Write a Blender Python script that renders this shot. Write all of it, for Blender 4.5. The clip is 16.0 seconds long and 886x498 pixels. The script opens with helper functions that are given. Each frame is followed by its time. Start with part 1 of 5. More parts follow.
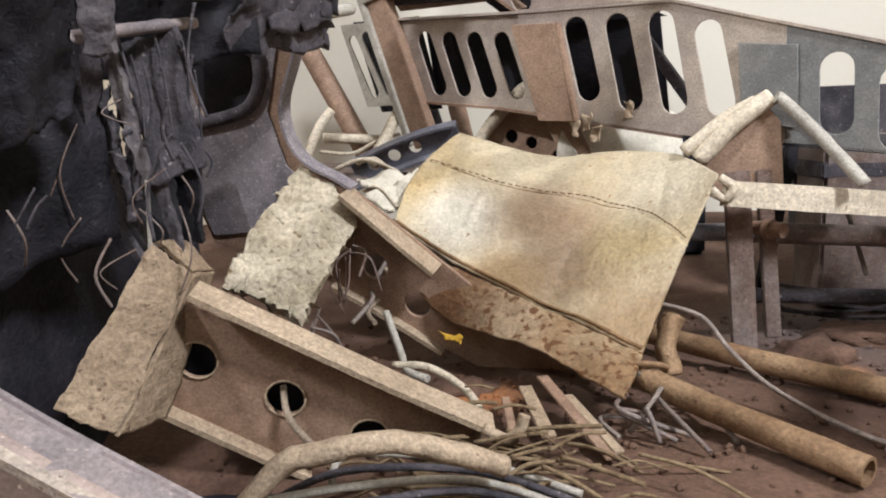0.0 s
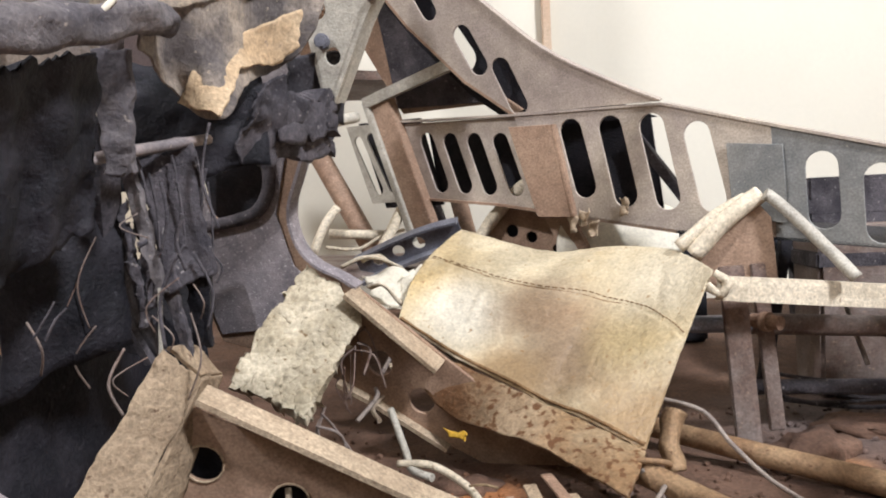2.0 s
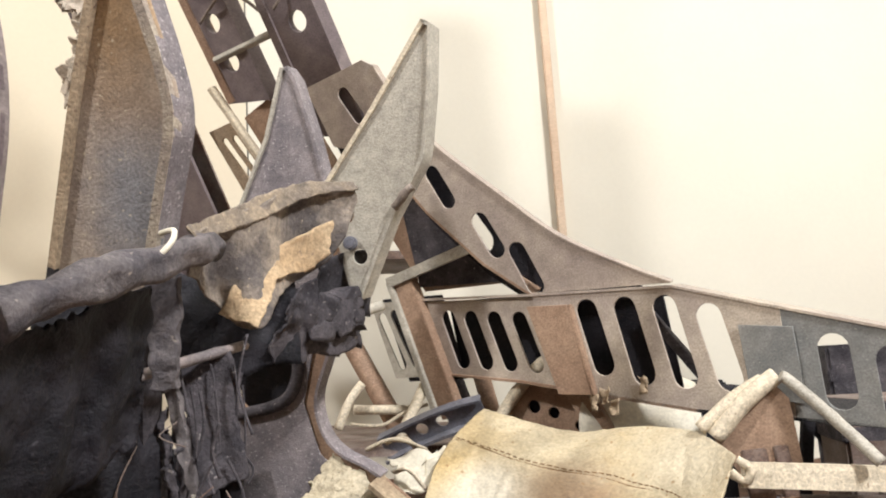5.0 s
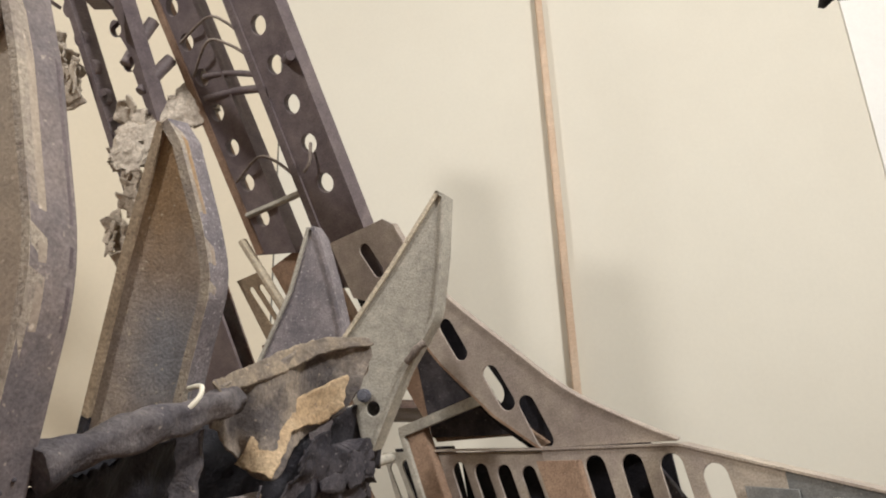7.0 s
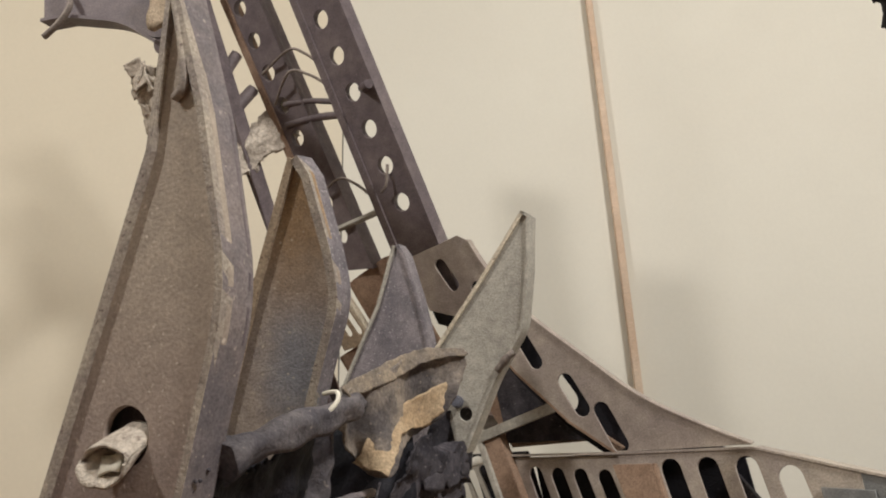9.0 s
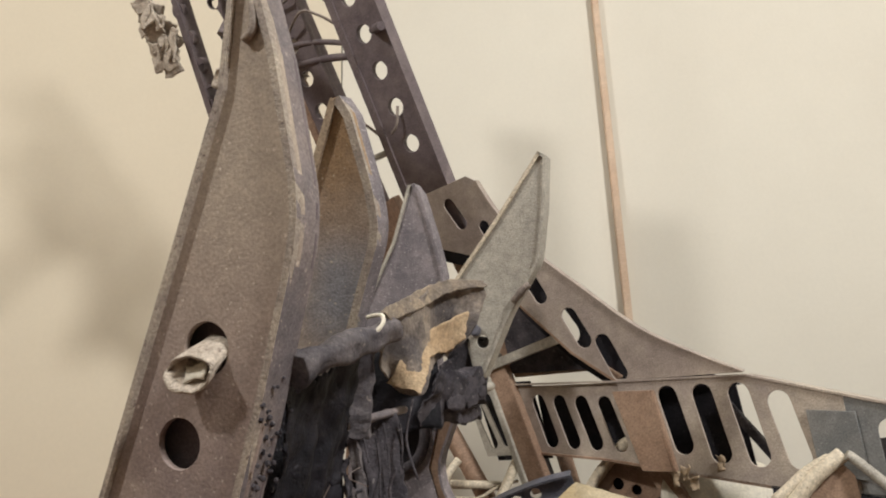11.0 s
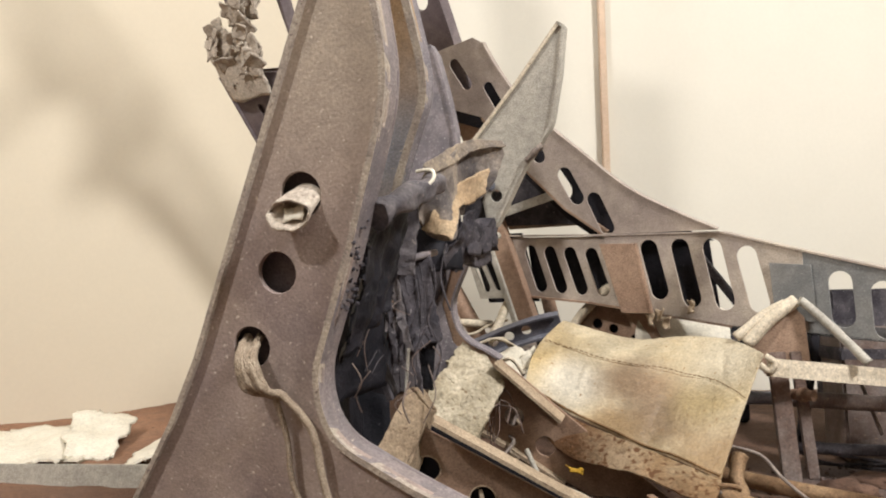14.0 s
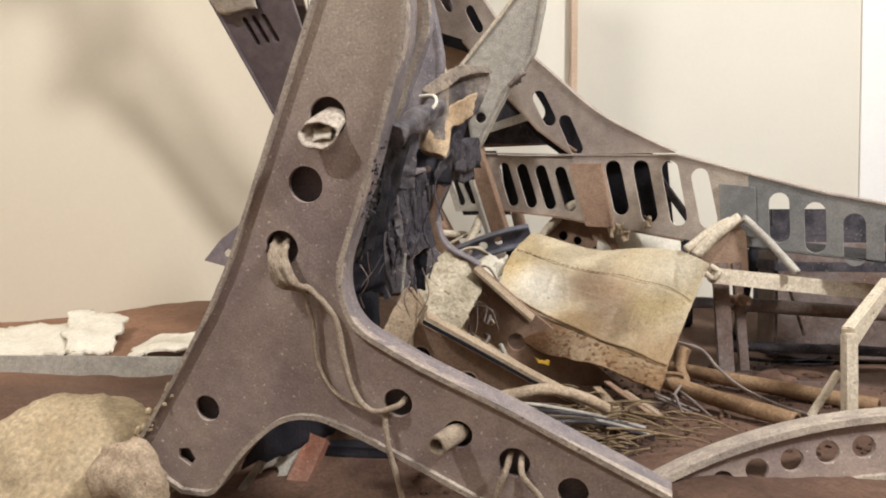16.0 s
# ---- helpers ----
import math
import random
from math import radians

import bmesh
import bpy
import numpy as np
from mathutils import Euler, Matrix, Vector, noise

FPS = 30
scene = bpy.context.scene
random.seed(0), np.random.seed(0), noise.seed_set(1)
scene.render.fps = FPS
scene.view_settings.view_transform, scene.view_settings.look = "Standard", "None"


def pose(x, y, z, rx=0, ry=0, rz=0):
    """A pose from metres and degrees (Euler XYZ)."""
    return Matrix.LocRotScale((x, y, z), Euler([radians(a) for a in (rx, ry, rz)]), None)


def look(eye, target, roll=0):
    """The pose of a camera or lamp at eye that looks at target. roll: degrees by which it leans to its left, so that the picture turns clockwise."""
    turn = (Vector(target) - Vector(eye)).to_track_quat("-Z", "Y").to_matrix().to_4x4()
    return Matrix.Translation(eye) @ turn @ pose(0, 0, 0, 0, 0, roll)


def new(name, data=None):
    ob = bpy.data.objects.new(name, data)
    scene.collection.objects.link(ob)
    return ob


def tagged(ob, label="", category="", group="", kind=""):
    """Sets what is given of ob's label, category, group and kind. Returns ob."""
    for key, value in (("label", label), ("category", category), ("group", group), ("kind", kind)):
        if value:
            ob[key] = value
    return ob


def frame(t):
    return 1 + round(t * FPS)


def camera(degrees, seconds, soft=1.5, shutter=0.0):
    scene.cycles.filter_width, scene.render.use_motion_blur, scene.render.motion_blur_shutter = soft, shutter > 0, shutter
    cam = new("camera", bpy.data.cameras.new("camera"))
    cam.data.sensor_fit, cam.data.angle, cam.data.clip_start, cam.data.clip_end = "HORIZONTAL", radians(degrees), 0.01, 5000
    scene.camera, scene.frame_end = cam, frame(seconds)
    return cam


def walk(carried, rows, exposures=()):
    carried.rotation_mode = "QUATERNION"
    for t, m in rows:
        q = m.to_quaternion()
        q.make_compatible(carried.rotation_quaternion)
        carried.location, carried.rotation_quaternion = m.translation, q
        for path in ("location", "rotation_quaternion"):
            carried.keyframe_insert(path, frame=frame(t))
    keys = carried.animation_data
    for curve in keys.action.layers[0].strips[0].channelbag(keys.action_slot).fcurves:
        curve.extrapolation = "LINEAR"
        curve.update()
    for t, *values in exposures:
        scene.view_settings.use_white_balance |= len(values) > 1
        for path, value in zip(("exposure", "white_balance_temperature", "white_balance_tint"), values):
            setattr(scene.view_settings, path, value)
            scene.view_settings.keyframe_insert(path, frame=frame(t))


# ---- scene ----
cam = camera(62.3, 16.0, soft=2.0)
PATH = [
    (0, (0.083, -0.012, 0.209), (-0.052, 1.96, -0.098), -1.9),
    (0.5, (0.09, -0.015, 0.212), (-0.038, 1.967, -0.023), -2.7),
    (1, (0.094, -0.021, 0.219), (-0.041, 1.966, 0.036), -3.3),
    (1.5, (0.096, -0.026, 0.222), (-0.043, 1.965, 0.096), -3.6),
    (2, (0.088, -0.027, 0.223), (-0.057, 1.966, 0.142), -2.7),
    (2.5, (0.089, -0.027, 0.228), (-0.045, 1.968, 0.187), -2.8),
    (3, (0.094, -0.034, 0.231), (-0.044, 1.961, 0.266), -2.8),
    (3.5, (0.093, -0.04, 0.24), (-0.06, 1.951, 0.348), -3.2),
    (6, (0.092, -0.076, 0.263), (-0.095, 1.855, 0.747), -3.2),
    (6.5, (0.098, -0.087, 0.261), (-0.101, 1.816, 0.844), -2.6),
    (7, (0.105, -0.1, 0.263), (-0.097, 1.766, 0.953), -2.3),
    (7.5, (0.109, -0.116, 0.262), (-0.107, 1.704, 1.064), -2.2),
    (8, (0.103, -0.121, 0.261), (-0.162, 1.669, 1.112), -2.3),
    (8.5, (0.084, -0.14, 0.257), (-0.226, 1.671, 1.046), -1.8),
    (11, (0.034, -0.203, 0.231), (-0.24, 1.693, 0.808), -2.0),
    (11.5, (0.024, -0.214, 0.228), (-0.246, 1.698, 0.751), -1.4),
    (12, (0.02, -0.223, 0.225), (-0.233, 1.705, 0.691), -1.8),
    (12.5, (0.004, -0.236, 0.225), (-0.248, 1.711, 0.609), -1.3),
    (13, (-0.003, -0.252, 0.222), (-0.224, 1.711, 0.538), -1.5),
    (13.5, (-0.017, -0.271, 0.221), (-0.223, 1.706, 0.449), -1.2),
    (14, (-0.025, -0.293, 0.217), (-0.205, 1.69, 0.404), -0.8),
    (14.5, (-0.038, -0.315, 0.222), (-0.201, 1.672, 0.373), -0.3),
    (15, (-0.051, -0.348, 0.226), (-0.19, 1.643, 0.344), 0.3),
    (15.5, (-0.056, -0.376, 0.221), (-0.167, 1.621, 0.257), 0.1),
    (16, (-0.06, -0.388, 0.213), (-0.117, 1.611, 0.163), 0.2),
]
EXPOSURES = ((0, 0.5, 6000, 12), (2, 0.7, 6000, 12), (3.7, 0.87, 6400, 11), (5.8, 0.42, 6350, 10), (7.5, -0.08, 6500, 10), (8.7, -0.2, 6500, 10), (10.8, -0.05, 6500, 10), (12.5, 0.25, 6500, 10), (14, 0.45, 6450, 11), (16, 0.38, 6350, 12))
walk(cam, [(t, look(eye, target, roll)) for t, eye, target, roll in PATH], exposures=EXPOSURES)

# ---- world and lamps ----
world = bpy.data.worlds.new("world")
scene.world = world
world.use_nodes = True
world.node_tree.nodes["Background"].inputs[0].default_value = (1.0, 0.9, 0.75, 1)
world.node_tree.nodes["Background"].inputs[1].default_value = 0.15


def area_lamp(name, eye, target, size, watts, colour):
    data = bpy.data.lights.new(name, "AREA")
    data.shape, data.size, data.energy, data.color = "DISK", size, watts, colour
    ob = new(name, data)
    ob.matrix_world = look(eye, target)
    return ob


area_lamp("gallery_lamp_key", (1.35, -0.75, 1.75), (0.05, 0.7, 0.2), 0.36, 49, (1.0, 0.985, 0.97))
area_lamp("gallery_lamp_left", (-1.35, -0.75, 1.8), (0.0, 0.7, 0.25), 0.16, 25, (1.0, 0.97, 0.94))
# added fill from the camera's side to brighten the front; no known fixture
area_lamp("fill_lamp_front", (-0.1, -1.75, 2.0), (-0.1, 0.6, 0.25), 1.2, 7, (1.0, 0.98, 0.96))
# weak added fill that lifts the back wall, unseen
area_lamp("fill_lamp_wall", (0.9, 0.55, 2.1), (0.6, 1.35, 0.5), 0.6, 0.5, (1.0, 0.98, 0.94))

# ---- helpers ----


def thing(name, label, category, m=None, group="", kind=""):
    ob = new(name)
    ob.empty_display_size = 0.02
    if m is not None:
        ob.matrix_world = m
    return tagged(ob, label, category, group, kind)


def part(name, mesh, material, parent, label="", m=None):
    if isinstance(mesh, bmesh.types.BMesh):
        data = bpy.data.meshes.new(name)
        mesh.to_mesh(data)
        mesh.free()
    else:
        data = mesh
        data.name = name
    data.materials.clear()
    data.materials.append(material)
    ob = new(name, data)
    if parent is not None:
        ob.parent = parent
    if m is not None:
        ob.matrix_basis = m
    if label:
        ob["label"] = label
    return ob


def solo(name, mesh, material, label, category, group="", kind="", m=None):
    return tagged(part(name, mesh, material, None, "", m), label, category, group, kind)


def leaning(origin, yx, yz):
    """A frame whose x runs along a plate, y up it and z out of its face; yx and yz say how the plate recedes."""
    u = Vector((1, yx, 0)).normalized()
    n = Vector((yx, -1, yz)).normalized()
    v = n.cross(u)
    if v.z < 0:
        v = -v
    n = u.cross(v)
    m = Matrix((u, v, n)).transposed().to_4x4()
    m.translation = origin
    return m


def fillet(points, steps=6):
    """Corner points (u, v) or (u, v, radius) as a path with rounded corners."""
    out = []
    count = len(points)
    for i, p in enumerate(points):
        r = p[2] if len(p) > 2 else 0
        here = Vector(p[:2])
        if r <= 0:
            out.append(here)
            continue
        a = (Vector(points[i - 1][:2]) - here)
        b = (Vector(points[(i + 1) % count][:2]) - here)
        k = min(r, a.length * 0.49, b.length * 0.49)
        p0, p2 = here + a.normalized() * k, here + b.normalized() * k
        for s in range(steps + 1):
            f = s / steps
            out.append(p0 * (1 - f) ** 2 + here * 2 * f * (1 - f) + p2 * f * f)
    return out


def ring2(u, v, r, n=20):
    return [Vector((u + r * math.cos(2 * math.pi * i / n), v + r * math.sin(2 * math.pi * i / n))) for i in range(n)]


def slot2(u, v, u2, v2, w, n=8):
    """A slot with round ends from the one end's centre to the other's."""
    d = Vector((u2 - u, v2 - v)).normalized()
    a0 = math.atan2(d.y, d.x)
    out = []
    for cu, cv, a in ((u2, v2, a0 - math.pi / 2), (u, v, a0 + math.pi / 2)):
        out += [Vector((cu + w / 2 * math.cos(a + math.pi * i / n), cv + w / 2 * math.sin(a + math.pi * i / n))) for i in range(n + 1)]
    return out


def plate(outline, holes=(), thick=0.004, bevel=0.0005):
    """A flat plate with openings, as a mesh; its face is at z = 0 and its back at -thick."""
    curve = bpy.data.curves.new("plate", "CURVE")
    curve.dimensions, curve.fill_mode = "2D", "BOTH"
    curve.extrude, curve.bevel_depth, curve.bevel_resolution, curve.offset = max(thick / 2 - bevel, 1e-4), bevel, 1, -bevel
    for loop in (outline, *holes):
        s = curve.splines.new("POLY")
        s.points.add(len(loop) - 1)
        s.use_cyclic_u = True
        for pt, co in zip(s.points, loop):
            pt.co = (co[0], co[1], 0, 1)
    ob = bpy.data.objects.new("plate", curve)
    scene.collection.objects.link(ob)
    mesh = bpy.data.meshes.new_from_object(ob.evaluated_get(bpy.context.evaluated_depsgraph_get()))
    bpy.data.objects.remove(ob)
    bpy.data.curves.remove(curve)
    bm = bmesh.new()
    bm.from_mesh(mesh)
    bmesh.ops.remove_doubles(bm, verts=bm.verts, dist=2e-5)
    bm.to_mesh(mesh)
    bm.free()
    mesh.transform(Matrix.Translation((0, 0, -thick / 2)))
    return mesh


def strip(path, inset, z0, z1, closed=False):
    """A bar of rectangular section that follows a path in the plate's plane: inset wide to the path's left."""
    pts = [Vector(p[:2]) for p in path]
    n = len(pts)
    bm = bmesh.new()
    rows = []
    for i, p in enumerate(pts):
        a = pts[i] - pts[i - 1] if i or closed else pts[1] - pts[0]
        b = pts[(i + 1) % n] - pts[i] if i < n - 1 or closed else a
        a, b = a.normalized(), b.normalized()
        na, nb = Vector((-a.y, a.x)), Vector((-b.y, b.x))
        m = (na + nb)
        m = m / max(m.dot(na), 0.35) if m.length > 1e-6 else na
        q = p + m * inset
        wob = 0.0006 * noise.noise((p.x * 70, p.y * 70, z1 * 50))
        rows.append([bm.verts.new((p.x, p.y, z0)), bm.verts.new((p.x + wob, p.y + wob, z1)), bm.verts.new((q.x + wob, q.y, z1)), bm.verts.new((q.x, q.y, z0))])
    for i in range(n if closed else n - 1):
        r, s = rows[i], rows[(i + 1) % n]
        for k in range(4):
            bm.faces.new((r[k], r[(k + 1) % 4], s[(k + 1) % 4], s[k]))
    if not closed:
        bm.faces.new(rows[0][::-1])
        bm.faces.new(rows[-1])
    bmesh.ops.recalc_face_normals(bm, faces=bm.faces)
    return bm


def bezier_path(points, steps=6):
    """A smooth path through points (Catmull-Rom)."""
    pts = [Vector(p) for p in points]
    if len(pts) < 3:
        return pts
    out = []
    for i in range(len(pts) - 1):
        p0, p1, p2, p3 = pts[max(i - 1, 0)], pts[i], pts[i + 1], pts[min(i + 2, len(pts) - 1)]
        for s in range(steps):
            f = s / steps
            out.append(0.5 * ((2 * p1) + (p2 - p0) * f + (2 * p0 - 5 * p1 + 4 * p2 - p3) * f * f + (3 * p1 - p0 - 3 * p2 + p3) * f ** 3))
    out.append(pts[-1])
    return out


def tube(points, r, seg=8, smooth=True, rough=0.0, flat=1.0, taper=1.0, hollow=False, bm=None):
    """A bent round bar through points; rough makes it lumpy, flat squashes it, hollow opens its ends."""
    path = bezier_path(points) if smooth else [Vector(p) for p in points]
    if rough and len(path) < 8:
        path = [path[0].lerp(path[-1], i / 14) for i in range(15)] if len(path) == 2 else path
    bm = bm or bmesh.new()
    up = Vector((0.13, 0.21, 0.97))
    rows = []
    for i, p in enumerate(path):
        d = (path[min(i + 1, len(path) - 1)] - path[max(i - 1, 0)]).normalized()
        x = up.cross(d)
        x = x.normalized() if x.length > 1e-4 else Vector((1, 0, 0))
        y = d.cross(x)
        up = y
        k = r * (1 + (taper - 1) * i / max(len(path) - 1, 1))
        row = []
        for s in range(seg):
            a = 2 * math.pi * s / seg
            q = x * math.cos(a) + y * math.sin(a) * flat
            f = 1 + (rough * noise.noise((p + q * r * 2) * (0.6 / r)) if rough else 0)
            row.append(bm.verts.new(p + q * k * f))
        rows.append(row)
    made = []
    for a, b in zip(rows, rows[1:]):
        for s in range(seg):
            made.append(bm.faces.new((a[s], a[(s + 1) % seg], b[(s + 1) % seg], b[s])))
    for f in made:
        f.smooth = True
    if hollow:
        for row, d in ((rows[0], path[0] - path[1]), (rows[-1], path[-1] - path[-2])):
            c = sum((v.co for v in row), Vector()) / seg
            inner = [bm.verts.new(c.lerp(v.co, 0.75)) for v in row]
            deep = [bm.verts.new(c.lerp(v.co, 0.72) - d.normalized() * r * 2) for v in row]
            for s in range(seg):
                bm.faces.new((row[s], row[(s + 1) % seg], inner[(s + 1) % seg], inner[s]))
                bm.faces.new((inner[s], inner[(s + 1) % seg], deep[(s + 1) % seg], deep[s]))
            bm.faces.new(deep)
    else:
        bm.faces.new(rows[0][::-1])
        bm.faces.new(rows[-1])
    bmesh.ops.recalc_face_normals(bm, faces=bm.faces)
    return bm


def block(size, bevel=0.0012, wear=0.0, cuts=0):
    """A box with worn edges, its middle at the origin."""
    bm = bmesh.new()
    bmesh.ops.create_cube(bm, size=1)
    bmesh.ops.scale(bm, vec=size, verts=bm.verts)
    if cuts:
        bmesh.ops.subdivide_edges(bm, edges=bm.edges[:], cuts=cuts, use_grid_fill=True)
    else:
        bmesh.ops.bevel(bm, geom=bm.edges[:], offset=bevel, segments=2, affect="EDGES")
    if wear:
        for v in bm.verts:
            v.co += wear * noise.noise_vector(v.co * 38) + 0.5 * wear * noise.noise_vector(v.co * 130)
    return bm


def bar(a, b, width, depth, side=(0, 0, 1), bevel=0.001, wear=0.0):
    """A rectangular bar from a to b."""
    a, b = Vector(a), Vector(b)
    z = (b - a).normalized()
    x = Vector(side).cross(z).normalized()
    y = z.cross(x)
    bm = block((width, depth, (b - a).length), bevel, wear, 3 if wear else 0)
    m = Matrix((x, y, z)).transposed().to_4x4()
    m.translation = (a + b) / 2
    bmesh.ops.transform(bm, matrix=m, verts=bm.verts)
    return bm


def sheet(f, nu, nv, thick, ragged=0.0):
    """A thin sheet over f(s, t), s and t from 0 to 1, with real thickness; ragged tears its rim."""
    bm = bmesh.new()
    grid = []
    for i in range(nu + 1):
        row = []
        for j in range(nv + 1):
            s, t = i / nu, j / nv
            if ragged:
                edge = max(abs(s - 0.5), abs(t - 0.5)) * 2
                if edge > 0.99:
                    k = ragged * abs(noise.noise((s * 13 + 3.1, t * 13, 1.7)))
                    s, t = s + (0.5 - s) * k, t + (0.5 - t) * k
            row.append(Vector(f(s, t)))
        grid.append(row)
    normals = [[None] * (nv + 1) for _ in range(nu + 1)]
    for i in range(nu + 1):
        for j in range(nv + 1):
            a = grid[min(i + 1, nu)][j] - grid[max(i - 1, 0)][j]
            b = grid[i][min(j + 1, nv)] - grid[i][max(j - 1, 0)]
            c = a.cross(b)
            normals[i][j] = c.normalized() if c.length > 1e-12 else Vector((0, 0, 1))
    top = [[bm.verts.new(grid[i][j]) for j in range(nv + 1)] for i in range(nu + 1)]
    low = [[bm.verts.new(grid[i][j] - normals[i][j] * thick) for j in range(nv + 1)] for i in range(nu + 1)]
    for i in range(nu):
        for j in range(nv):
            for g, turned in ((top, False), (low, True)):
                q = (g[i][j], g[i + 1][j], g[i + 1][j + 1], g[i][j + 1])
                bm.faces.new(q[::-1] if turned else q).smooth = True
    for i in range(nu):
        bm.faces.new((top[i][0], low[i][0], low[i + 1][0], top[i + 1][0]))
        bm.faces.new((top[i][nv], top[i + 1][nv], low[i + 1][nv], low[i][nv]))
    for j in range(nv):
        bm.faces.new((top[0][j], top[0][j + 1], low[0][j + 1], low[0][j]))
        bm.faces.new((top[nu][j], low[nu][j], low[nu][j + 1], top[nu][j + 1]))
    bmesh.ops.recalc_face_normals(bm, faces=bm.faces)
    return bm


def quad(a, b, c, d):
    """A bilinear patch: a at (0,0), b at (1,0), c at (1,1), d at (0,1)."""
    a, b, c, d = Vector(a), Vector(b), Vector(c), Vector(d)
    return lambda s, t: (a * (1 - s) + b * s) * (1 - t) + (d * (1 - s) + c * s) * t


def crumpled(f, amount, scale, seed=0.0):
    def g(s, t):
        p = Vector(f(s, t))
        q = p * scale + Vector((seed, seed * 0.7, 0))
        return p + noise.noise_vector(q) * amount + noise.noise_vector(q * 2.7) * amount * 0.45
    return g


def lump(size, scale, amount, seed, subdiv=4):
    """A boulder-like solid with an uneven skin."""
    bm = bmesh.new()
    bmesh.ops.create_icosphere(bm, subdivisions=subdiv, radius=1)
    for v in bm.verts:
        p = v.co.copy()
        k = 1 + amount * noise.noise(p * scale + Vector((seed, 0, 0))) + 0.4 * amount * noise.noise(p * scale * 2.9 + Vector((0, seed, 0))) + 0.15 * amount * noise.noise(p * scale * 8)
        v.co = Vector((p.x * size[0], p.y * size[1], p.z * size[2])) * k
    for f in bm.faces:
        f.smooth = True
    return bm


# ---- materials ----


def surface(name, first, second, speck=None, rough=0.75, metal=0.0, patch=22.0, grain=420.0, bump=0.35, speckle=0.35, blend=(0.38, 0.62), spec=0.3, vary=1.0, stains_and_light=()):
    """A worn surface: two colours in patches, fine grain, scattered specks and a fine relief."""
    mat = bpy.data.materials.new(name)
    mat.use_nodes = True
    nt = mat.node_tree
    b = nt.nodes["Principled BSDF"]
    link = nt.links.new

    def node(kind, **kw):
        n = nt.nodes.new(kind)
        for k, v in kw.items():
            n.inputs[k].default_value = v
        return n

    co = nt.nodes.new("ShaderNodeTexCoord")
    n1 = node("ShaderNodeTexNoise", Scale=patch, Detail=6.0, Roughness=0.65)
    n2 = node("ShaderNodeTexNoise", Scale=grain, Detail=3.0, Roughness=0.6)
    n3 = node("ShaderNodeTexNoise", Scale=patch * 7, Detail=4.0, Roughness=0.7)
    for n in (n1, n2, n3):
        link(co.outputs["Object"], n.inputs["Vector"])
    r1 = nt.nodes.new("ShaderNodeValToRGB")
    r1.color_ramp.elements[0].position, r1.color_ramp.elements[1].position = blend
    r1.color_ramp.elements[0].color, r1.color_ramp.elements[1].color = (*first, 1), (*second, 1)
    link(n1.outputs["Fac"], r1.inputs["Fac"])
    base = r1.outputs["Color"]
    for centre, radius, tint, strength in stains_and_light:
        far = nt.nodes.new("ShaderNodeVectorMath")
        far.operation = "DISTANCE"
        far.inputs[1].default_value = centre
        link(co.outputs["Object"], far.inputs[0])
        wob = nt.nodes.new("ShaderNodeMath")
        wob.operation = "MULTIPLY_ADD"
        wob.inputs[1].default_value = radius * 1.1
        link(n1.outputs["Fac"], wob.inputs[0])
        link(far.outputs["Value"], wob.inputs[2])
        edge = nt.nodes.new("ShaderNodeMapRange")
        edge.interpolation_type = "SMOOTHSTEP"
        edge.inputs["From Min"].default_value, edge.inputs["From Max"].default_value = radius * 0.75, radius * 1.75
        edge.inputs["To Min"].default_value, edge.inputs["To Max"].default_value = strength, 0.0
        link(wob.outputs[0], edge.inputs["Value"])
        mx = nt.nodes.new("ShaderNodeMix")
        mx.data_type = "RGBA"
        mx.inputs["B"].default_value = (*tint, 1)
        link(edge.outputs["Result"], mx.inputs["Factor"])
        link(base, mx.inputs["A"])
        base = mx.outputs["Result"]
    tone = nt.nodes.new("ShaderNodeMapRange")
    tone.inputs["From Min"].default_value, tone.inputs["From Max"].default_value = 0.25, 0.75
    tone.inputs["To Min"].default_value, tone.inputs["To Max"].default_value = 1 - 0.32 * vary, 1 + 0.28 * vary
    link(n2.outputs["Fac"], tone.inputs["Value"])
    tone2 = nt.nodes.new("ShaderNodeMapRange")
    tone2.inputs["From Min"].default_value, tone2.inputs["From Max"].default_value = 0.3, 0.7
    tone2.inputs["To Min"].default_value, tone2.inputs["To Max"].default_value = 1 - 0.2 * vary, 1 + 0.18 * vary
    link(n3.outputs["Fac"], tone2.inputs["Value"])
    both = nt.nodes.new("ShaderNodeMath")
    both.operation = "MULTIPLY"
    link(tone.outputs["Result"], both.inputs[0])
    link(tone2.outputs["Result"], both.inputs[1])
    mul = nt.nodes.new("ShaderNodeVectorMath")
    mul.operation = "SCALE"
    link(base, mul.inputs[0])
    link(both.outputs[0], mul.inputs["Scale"])
    colour = mul.outputs["Vector"]
    if speck:
        vo = node("ShaderNodeTexNoise", Scale=grain * 0.55, Detail=2.0, Roughness=0.5)
        link(co.outputs["Object"], vo.inputs["Vector"])
        rs = nt.nodes.new("ShaderNodeValToRGB")
        rs.color_ramp.elements[0].position, rs.color_ramp.elements[1].position = 0.72 - 0.22 * speckle, 0.80 - 0.2 * speckle
        link(vo.outputs["Fac"], rs.inputs["Fac"])
        mix = nt.nodes.new("ShaderNodeMix")
        mix.data_type = "RGBA"
        mix.inputs["B"].default_value = (*speck, 1)
        link(rs.outputs["Color"], mix.inputs["Factor"])
        link(colour, mix.inputs["A"])
        colour = mix.outputs["Result"]
    link(colour, b.inputs["Base Color"])
    b.inputs["Metallic"].default_value = metal
    b.inputs["Specular IOR Level"].default_value = spec
    rr = nt.nodes.new("ShaderNodeMapRange")
